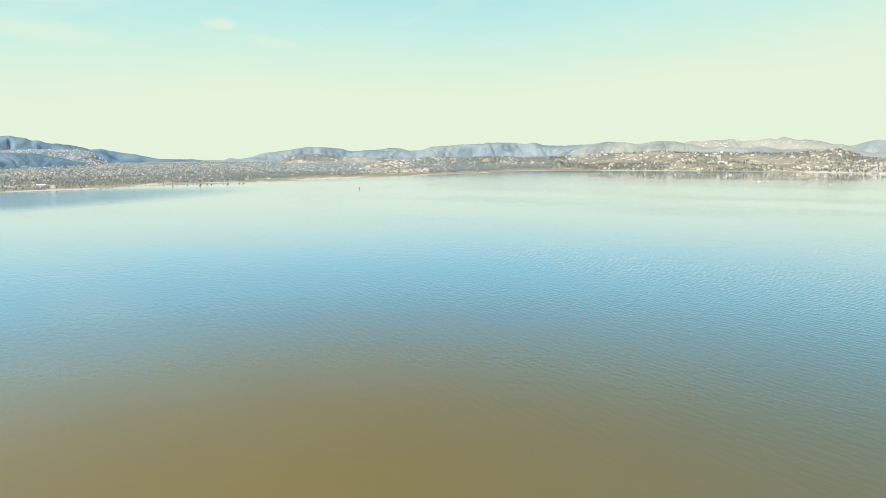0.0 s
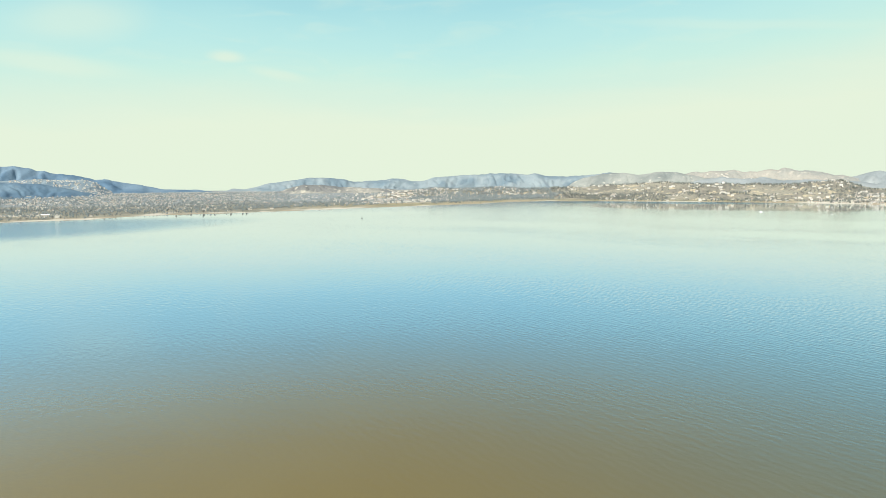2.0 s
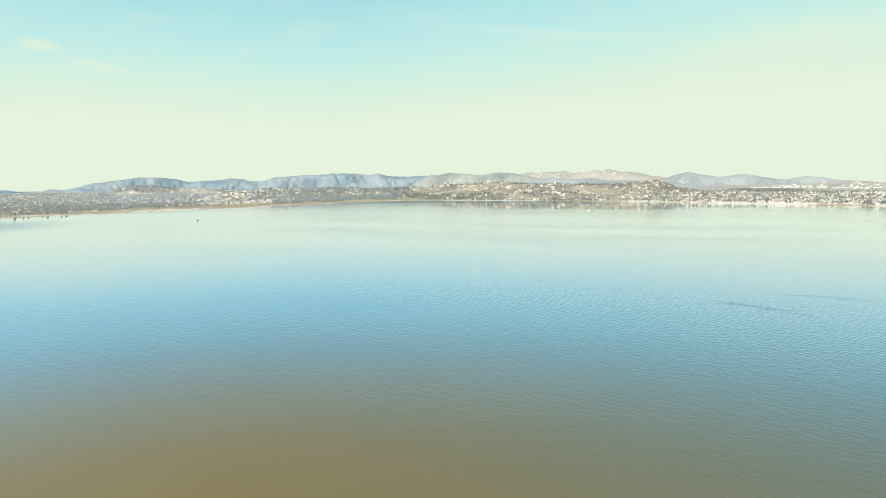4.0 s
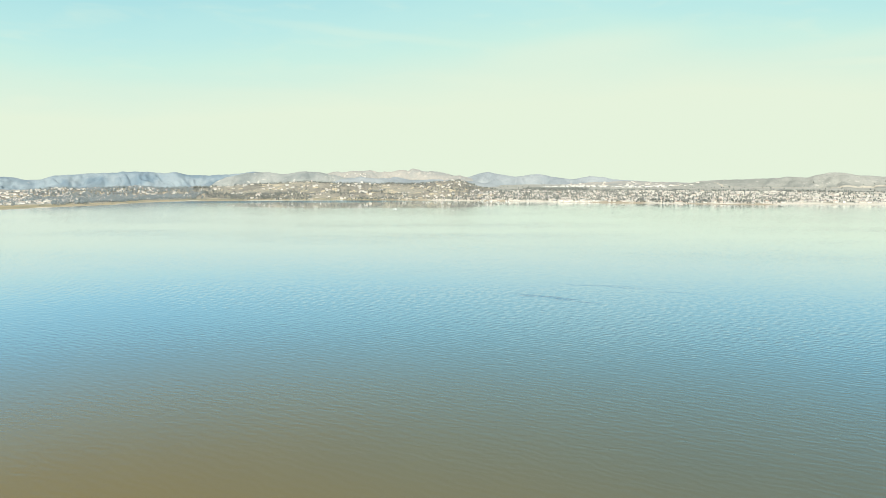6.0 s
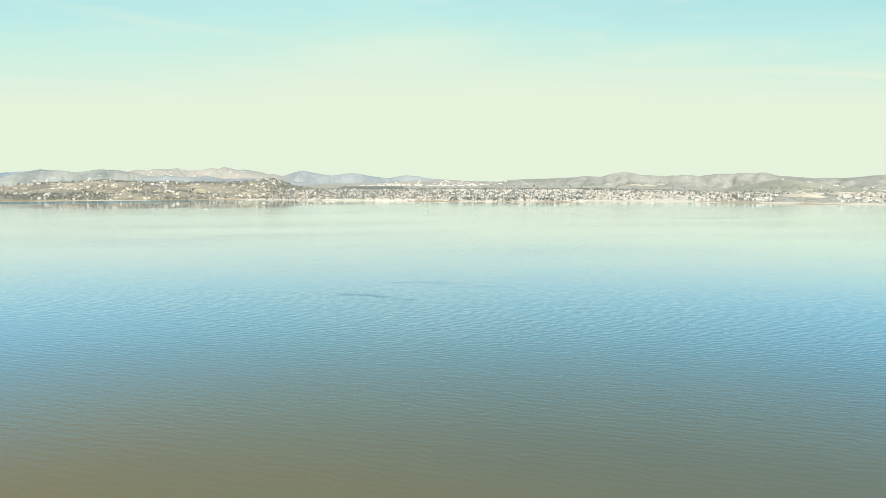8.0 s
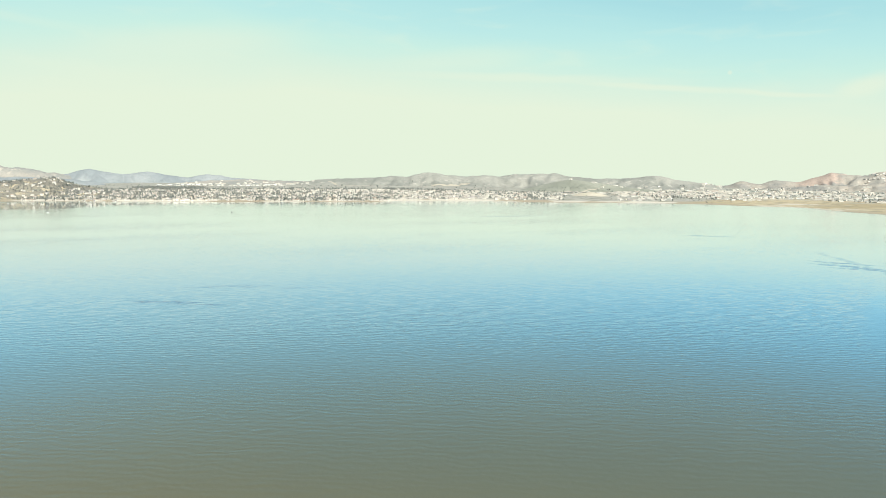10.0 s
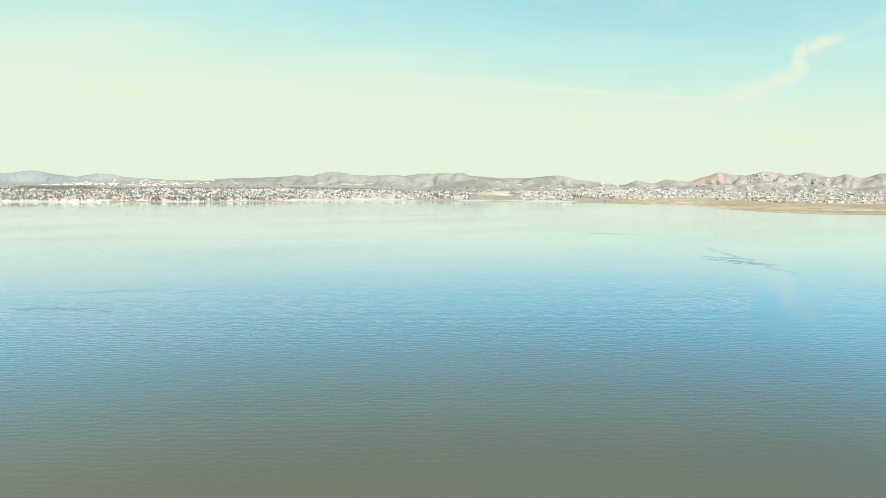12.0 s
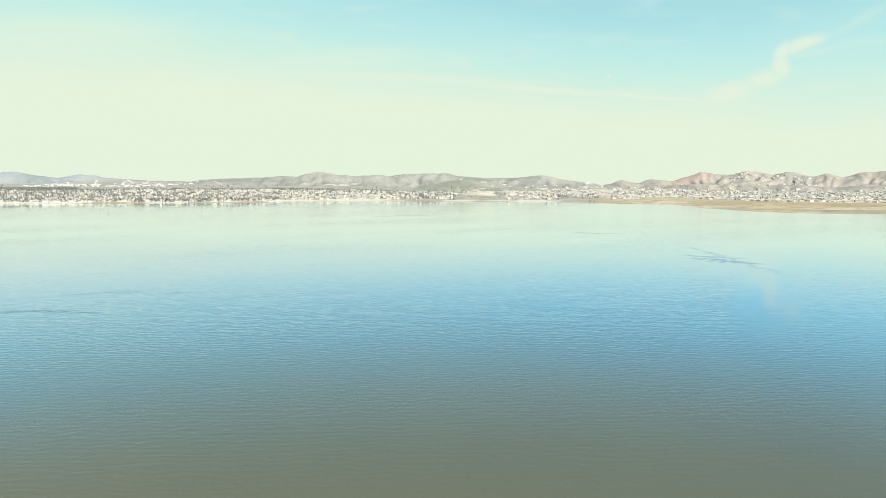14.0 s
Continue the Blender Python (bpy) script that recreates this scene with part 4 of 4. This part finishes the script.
def tree(kind, label, height):
    root = new("tree")
    bm = bmesh.new()
    if kind == "palm":
        cone(bm, 0, 0, -0.5, 0.32, 0.2, height * 0.88, 8, (0.02, 0.03))
    elif kind == "cypress":
        cone(bm, 0, 0, -0.5, 0.3, 0.12, height * 0.5, 7)
    else:
        cone(bm, 0, 0, -0.5, 0.38, 0.2, height * 0.5, 8)
        for k in range(4):
            a = k * 1.57 + 0.5
            cone(bm, 0, 0, height * 0.33, 0.18, 0.06, height * 0.4, 5, (0.75 * math.sin(a), 0.75 * math.cos(a)))
    part("trunk", bm, MAT["bark"], root)
    bm = bmesh.new()
    if kind == "palm":
        for k in range(16):
            a, droop = k * 0.393 * 2.7, random.uniform(0.2, 1.2)
            last = None
            for q in range(5):
                t = q / 4
                r, zz = 2.8 * t, height * 0.88 - 0.5 + 0.8 * math.sin(t * 2.2) - droop * 1.8 * t * t
                wdt = 0.42 * (1 - t * 0.8)
                pair = [bm.verts.new((r * math.cos(a) - sg * wdt * math.sin(a), r * math.sin(a) + sg * wdt * math.cos(a), zz - 0.15 * abs(sg))) for sg in (-1, 0, 1)]
                if last:
                    bm.faces.new((last[0], last[1], pair[1], pair[0]))
                    bm.faces.new((last[1], last[2], pair[2], pair[1]))
                last = pair
    elif kind == "cypress":
        for k in range(26):
            t = k / 25
            a, r = k * 2.4, 0.95 * (1 - t) ** 0.6 * min(1, t * 5 + 0.5)
            blob(bm, r * math.cos(a), r * math.sin(a), height * (0.1 + 0.88 * t), 0.35 + 0.75 * (1 - t), 1.3)
    else:
        for k in range(34):
            a, t = k * 2.4, (k + 0.5) / 34
            up = 1 - 1.5 * t
            spread = height * (0.30 if kind == "oak" else 0.22) * math.sqrt(max(0.05, 1 - up * up)) * random.uniform(0.65, 1.15)
            blob(bm, spread * math.cos(a), spread * math.sin(a), height * (0.66 + 0.30 * up) + random.uniform(-0.4, 0.4), height * random.uniform(0.07, 0.13), 0.75)
    part("crown", bm, MAT["leaf"], root)
    return tagged(root, label, "tree", "trees along the shore")


TREES = [tree("oak", "round grey-green shore tree with an uneven crown", 8.0), tree("oak", "broad olive-green shade tree", 10.0), tree("gum", "tall loose-crowned eucalyptus tree", 12.0),
         tree("cypress", "dark narrow cypress tree", 9.0), tree("palm", "tall fan palm with drooping fronds", 11.0)]
NEAR_TREES = 295
picked = TREE_SPOTS[:NEAR_TREES * 2:2]
for k, (x, y, z) in enumerate(picked):
    small = 0.6 if x < -120 else 0.9
    m = pose(x, y, z, 0, 0, rng.uniform(0, 360)) @ Matrix.Diagonal((*([small * rng.uniform(0.7, 1.1)] * 2), small * rng.uniform(0.65, 1.1), 1))
    if k < 5:
        TREES[k].matrix_basis = m
    else:
        ob = copy_thing(TREES[(0, 1, 0, 2, 1, 3, 0, 2, 1, 4)[k % 10]], m)
        ob.matrix_basis = m

OCTA = np.array([(1, 0, 0), (0, 1, 0), (-1, 0, 0), (0, -1, 0), (0, 0, 1), (0, 0, -1)], float)
OCTA_F = [(0, 1, 4), (1, 2, 4), (2, 3, 4), (3, 0, 4), (1, 0, 5), (2, 1, 5), (3, 2, 5), (0, 3, 5)]
TRI = np.array([(1, 0), (-0.5, 0.87), (-0.5, -0.87)])
woods = Heap()
chosen = set(picked)
for x, y, z in [p for p in TREE_SPOTS if p not in chosen]:
    tall = rng.uniform(3.5, 9.5) * (0.62 if x < -500 else 0.8 if x < -120 else 1.2 if x < 560 else 0.9)
    slim = x < 560 and rng.random() < 0.22
    wide = tall * (0.16 if slim else rng.uniform(0.28, 0.42))
    woods.add(np.vstack([np.column_stack([x + TRI[:, 0] * 0.3, y + TRI[:, 1] * 0.3, np.full(3, z - 1)]), np.column_stack([x + TRI[:, 0] * 0.2, y + TRI[:, 1] * 0.2, np.full(3, z + tall * 0.5)])]),
              [(0, 1, 4, 3), (1, 2, 5, 4), (2, 0, 3, 5)], 1)
    for q in range(8):
        a, t = q * 2.4 + x, q / 7
        rad = wide * rng.uniform(0.45, 0.75) * (1.2 - 0.6 * t)
        off = wide * rng.uniform(0.2, 0.7) * (1 - 0.5 * t)
        p = OCTA * (1 + 0.35 * (rng.random((6, 1)) - 0.5)) * (rad, rad, rad * (1.5 if slim else 0.85))
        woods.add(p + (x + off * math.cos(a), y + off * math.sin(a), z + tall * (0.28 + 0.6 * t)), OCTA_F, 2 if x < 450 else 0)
for x, y, z in sorted_spots(scatter(-2, 34, 60, 900, 3600, 5) + scatter(63, 76, 150, 1000, 700, 7)):
    rad = rng.uniform(0.8, 2.2)
    woods.add(OCTA * (1 + 0.5 * (rng.random((6, 1)) - 0.5)) * (rad, rad, rad * 0.8) + (x, y, z + rad * 0.4), OCTA_F, 0)
tagged(woods.done("far_woods", [MAT["far_leaf"], MAT["bark"], MAT["hazed_leaf"]]), "grey-green trees and scrub between the houses and over the hills", "trees", kind="stuff")

# ---- larger buildings ----


def on_land(heading, r):
    x, y = place(heading, r)
    return float(x), float(y), float(land_height(x, y))


def facing(heading, r, turn=0.0, sink=0.0):
    x, y, z = on_land(heading, r)
    return pose(x, y, z - sink, 0, 0, -heading + turn)


def hall(label, w, d, h, rise):
    root = new("hall")
    part("wall", gable_walls(bmesh.new(), w, d, h, rise * 0.9), MAT["wall"], root)
    part("roof", gable_roof(bmesh.new(), w, d, h, rise, 0.8, 0.3), MAT["metal"], root, "pale sheet-metal roof")
    for k in range(3):
        part("door", box(bmesh.new(), w * (-0.3 + 0.3 * k), -d / 2 - 0.06, 0, 3.6, 0.15, 3.4), MAT["timber"], root)
    return tagged(root, label, "building", "long pale buildings")


first = hall("long white metal-roofed hall on the plain", 60, 26, 7, 3)
spots = [(35.2 + 0.42 * k + rng.uniform(-0.12, 0.12), 3615 + rng.uniform(-40, 70), rng.uniform(-12, 12)) for k in range(22)]
spots += [(35.4 + 0.37 * k + rng.uniform(-0.12, 0.12), 3680 + rng.uniform(-40, 130), rng.uniform(-12, 12)) for k in range(24)]
spots += [(70.0 + 0.5 * k + rng.uniform(-0.15, 0.15), 3593 + rng.uniform(-60, 80), rng.uniform(-15, 15)) for k in range(11)]
spots += [(79.0 + 0.75 * k + rng.uniform(-0.2, 0.2), 3025 + rng.uniform(-120, 200), rng.uniform(-20, 20)) for k in range(22)]
for k, (h, r, turn) in enumerate(spots):
    m = facing(h, r, turn) @ Matrix.Diagonal((rng.uniform(0.12, 0.34), 0.4, rng.uniform(0.28, 0.5), 1))
    if k == 0:
        first.matrix_basis = m
    else:
        copy_thing(first, m).matrix_basis = m
pavilion = copy_thing(first, facing(-28.7, 1750) @ Matrix.Diagonal((0.28, 0.4, 0.6, 1)))
pavilion.matrix_basis = facing(-28.7, 1750) @ Matrix.Diagonal((0.28, 0.4, 0.6, 1))
tagged(pavilion, "low white pavilion on the sandy beach")


def villa(label, w, d, h, rise):
    root = new("villa")
    part("wall", gable_walls(bmesh.new(), w, d, h, 0.0), MAT["cream"], root)
    part("roof", gable_roof(bmesh.new(), w, d, h, rise, 0.8, 0.3, hip=w * 0.42), MAT["roof"], root, "steep pale roof")
    part("porch", box(bmesh.new(), 0, -d / 2 - 1.5, -1.0, w * 0.7, 3.0, 1.3), MAT["white"], root)
    for k in range(4):
        part("porch_post", cone(bmesh.new(), w * (-0.3 + 0.2 * k), -d / 2 - 2.6, 0.3, 0.16, 0.14, h - 0.3, 8), MAT["white"], root)
    part("porch_roof", box(bmesh.new(), 0, -d / 2 - 1.5, h - 0.05, w * 0.74, 3.4, 0.3), MAT["metal"], root)
    for x in (-0.33, -0.11, 0.11, 0.33):
        window(root, w * x, -d / 2, 1.0, 1.8, 1.8)
    part("door", box(bmesh.new(), 0, -d / 2 - 0.05, 0.0, 1.4, 0.12, 2.3), MAT["door"], root)
    return tagged(root, label, "house")


villa("large white house with a steep hipped roof among trees", 18, 14, 4, 7).matrix_basis = facing(13.05, 2781, 6)
for label, h, r, turn, size in (("white house on the top of the knoll", 66.4, 3425, 10, (16, 12, 6, 2.5)), ("long white house on the ridge", 12.1, 3175, -8, (24, 11, 6, 2.0)), ("white villa on the golden slope", 25.1, 2912, 12, (24, 13, 6, 3)),
                                ("tall white house on the skyline of the heights", 20.9, 3162, 0, (12, 12, 11, 2.5)), ("white terrace house below the ridge", 22.4, 3000, 25, (20, 11, 6, 2.0)), ("pale house beside dark cypress trees", 28.0, 3088, 0, (15, 11, 6, 2.2)),
                                ("white boathouse on the shore", 30.3, 2440, 0, (14, 9, 3.6, 2)), ("white boathouse beside a jetty", 31.0, 2432, 12, (12, 8, 3.4, 2)), ("low white club house on the shore", 32.3, 2406, -5, (17, 9, 3.6, 1.8)),
                                ("cream house on the ridge", 15.2, 3125, 14, (15, 11, 6, 2.2)), ("pale hillside house with a wide roof", 17.4, 3100, -10, (17, 11, 5.5, 2.2))):
    villa(label, *size).matrix_basis = facing(h, r, turn) @ Matrix.Scale(0.78, 4)

# ---- tracks and bare cuts on the hills ----


def track(label, knots, width):
    """A dirt road draped over the land through (heading, distance) knots."""
    t = np.linspace(0, len(knots) - 1, 14 * (len(knots) - 1) + 1)
    h = np.interp(t, range(len(knots)), [k[0] for k in knots])
    r = np.interp(t, range(len(knots)), [k[1] for k in knots])
    x, y = place(h, r)
    dx, dy = np.gradient(x), np.gradient(y)
    q = np.hypot(dx, dy) + 1e-6
    wob = width * (0.8 + 0.5 * fbm(x / 30, y / 30, 2, 8))
    rows = np.linspace(-0.5, 0.5, 5)
    X = x[:, None] - (dy / q * wob)[:, None] * rows
    Y = y[:, None] + (dx / q * wob)[:, None] * rows
    ob = new("dirt_road", grid_mesh("dirt_road", X, Y, land_height(X, Y) + 0.9 - 1.4 * (np.abs(rows) > 0.4)[None, :], MAT["track"]))
    return tagged(ob, label, "road", kind="structure")


track("pale dirt road down the brown hillside", [(47.6, 4044), (48.1, 3973), (48.3, 3879), (49.4, 3829), (50.8, 3786)], 14)
track("pale dirt road along the foot of the hills", [(50.5, 3772), (52.5, 3751), (54.5, 3779), (56.0, 3808)], 16)
track("graded pale terrace on the hillside", [(55.2, 3844), (56.6, 3879), (57.6, 3930), (58.6, 3944)], 30)
track("pale dirt road over the ravined hill", [(-7.0, 3951), (-6.2, 3879), (-5.7, 3801), (-5.9, 3729)], 14)
track("dirt road along the knoll", [(63.0, 3250), (65.0, 3200), (66.9, 3225), (68.6, 3300)], 10)
track("dirt road climbing the golden heights", [(24.4, 2725), (24.9, 2825), (25.8, 2900), (27.2, 2950)], 9)
track("shore road along the sandy beach", [(76.5, 2912), (80.0, 2875), (85.0, 2788), (90.0, 2725), (96.0, 2688)], 14)

# ---- boats, docks and buoys ----


def hull(bm, length, beam, depth):
    secs = []
    for t, wd, kz in ((0.0, 0.86, 0.0), (0.35, 1.0, 0.0), (0.7, 0.8, 0.05), (0.9, 0.4, 0.15), (1.0, 0.04, 0.3)):
        y = (t - 0.5) * length
        w = wd * beam / 2
        secs.append([bm.verts.new(p) for p in ((-w, y, depth), (-w * 0.7, y, depth * 0.25 + kz * depth), (0, y, kz * depth - 0.25), (w * 0.7, y, depth * 0.25 + kz * depth), (w, y, depth))])
    for a, b in zip(secs, secs[1:]):
        for k in range(4):
            bm.faces.new((a[k], a[k + 1], b[k + 1], b[k]))
        bm.faces.new((a[4], a[0], b[0], b[4]))
    bm.faces.new(secs[0])
    bmesh.ops.recalc_face_normals(bm, faces=bm.faces)
    return bm


def boat(label, length):
    root = new("motor_boat")
    part("hull", hull(bmesh.new(), length, length * 0.3, length * 0.1), MAT["white"], root)
    part("cabin", box(bmesh.new(), 0, 0.02 * length, length * 0.09, length * 0.22, length * 0.36, length * 0.08, bevel=0.12), MAT["white"], root)
    part("windscreen", box(bmesh.new(), 0, 0.21 * length, length * 0.10, length * 0.2, length * 0.05, length * 0.06), MAT["glass"], root, "dark sloping windscreen")
    part("outboard_motor", box(bmesh.new(), 0, -0.52 * length, length * 0.02, 0.5, 0.5, 1.2, bevel=0.1), MAT["dark"], root, "black outboard motor")
    return tagged(root, label, "boat", "boats on the lake")


b0 = boat("white motor boat lying on the open water", 10.5)
b0.matrix_basis = pose(*place(23.5, 1802), -0.15, 0, 0, 70)
for h, r, turn, size in ((28.05, 1711, 30, 0.5), (92.8, 1245, 100, 0.4), (24.1, 1810, 65, 0.4)):
    m = pose(*place(h, r), -0.1, 0, 0, turn) @ Matrix.Scale(size, 4)
    copy_thing(b0, m).matrix_basis = m
for k in range(9):
    h = (-9.9, -9.5, -9.2, -8.7, 30.0, 30.7, 31.6, 33.0, 36.4)[k]
    edge = float(np.interp(h, [p[0] for p in SHORE], [p[1] for p in SHORE])) - 24
    m = pose(*place(h, edge), -0.1, 0, 0, rng.uniform(0, 180)) @ Matrix.Scale(rng.uniform(0.45, 0.8), 4)
    tagged(copy_thing(b0, m), "white motor boat moored by the shore").matrix_basis = m


def buoy(label, tall, paint):
    root = new("buoy")
    part("float", cone(cone(bmesh.new(), 0, 0, -0.4, 0.75, 0.95, 0.6, 14), 0, 0, 0.2, 0.95, 0.6, 0.5, 14), MAT[paint], root)
    bm = bmesh.new()
    for k in range(3):
        a = k * 2.094
        cone(bm, 0.5 * math.cos(a), 0.5 * math.sin(a), 0.65, 0.07, 0.05, tall * 0.6, 6, (0.16 * math.sin(a), -0.16 * math.cos(a)))
    part("mast", bm, MAT["dark"], root)
    part("topmark", cone(cone(bmesh.new(), 0, 0, tall * 0.62, 0.5, 0.5, tall * 0.2, 12), 0, 0, tall * 0.82, 0.5, 0.06, tall * 0.18, 12), MAT[paint], root)
    return tagged(root, label, "buoy")


buoy("dark channel buoy standing in the lake", 3.6, "dark").matrix_basis = pose(*place(-6.42, 1442), 0) @ Matrix.Diagonal((1.7, 1.7, 1.1, 1))
buoy("small dark buoy on calm water", 2.6, "dark").matrix_basis = pose(*place(40.34, 1611), 0)
for h, r in ((20.1, 1391), (20.35, 1398), (20.65, 1390), (58.97, 1301), (59.2, 1306)):
    buoy("low dark mooring buoy on calm water", 1.3, "dark").matrix_basis = pose(*place(h, r), 0) @ Matrix.Scale(0.6, 4)


def dock(label, h, length):
    edge = float(np.interp(h, [p[0] for p in SHORE], [p[1] for p in SHORE])) + 12
    root = new("jetty")
    for k in range(int(length / 1.5)):
        part("plank", box(bmesh.new(), 0, -1.5 * k, 0.75, 2.4, 1.4, 0.1), MAT["timber"], root)
    for k in range(int(length / 6) + 1):
        for sx in (-1, 1):
            part("post", cone(bmesh.new(), sx * 1.25, -6.0 * k, -2.5, 0.16, 0.14, 4.2, 8), MAT["timber"], root)
    root.matrix_basis = pose(*place(h, edge), 0, 0, 0, -h)
    return tagged(root, label, "jetty")


for h, n in ((-9.7, 42), (-8.9, 36), (30.6, 42), (31.8, 36), (35.2, 30), (38.9, 30)):
    dock("weathered timber jetty reaching into the lake", h, n)
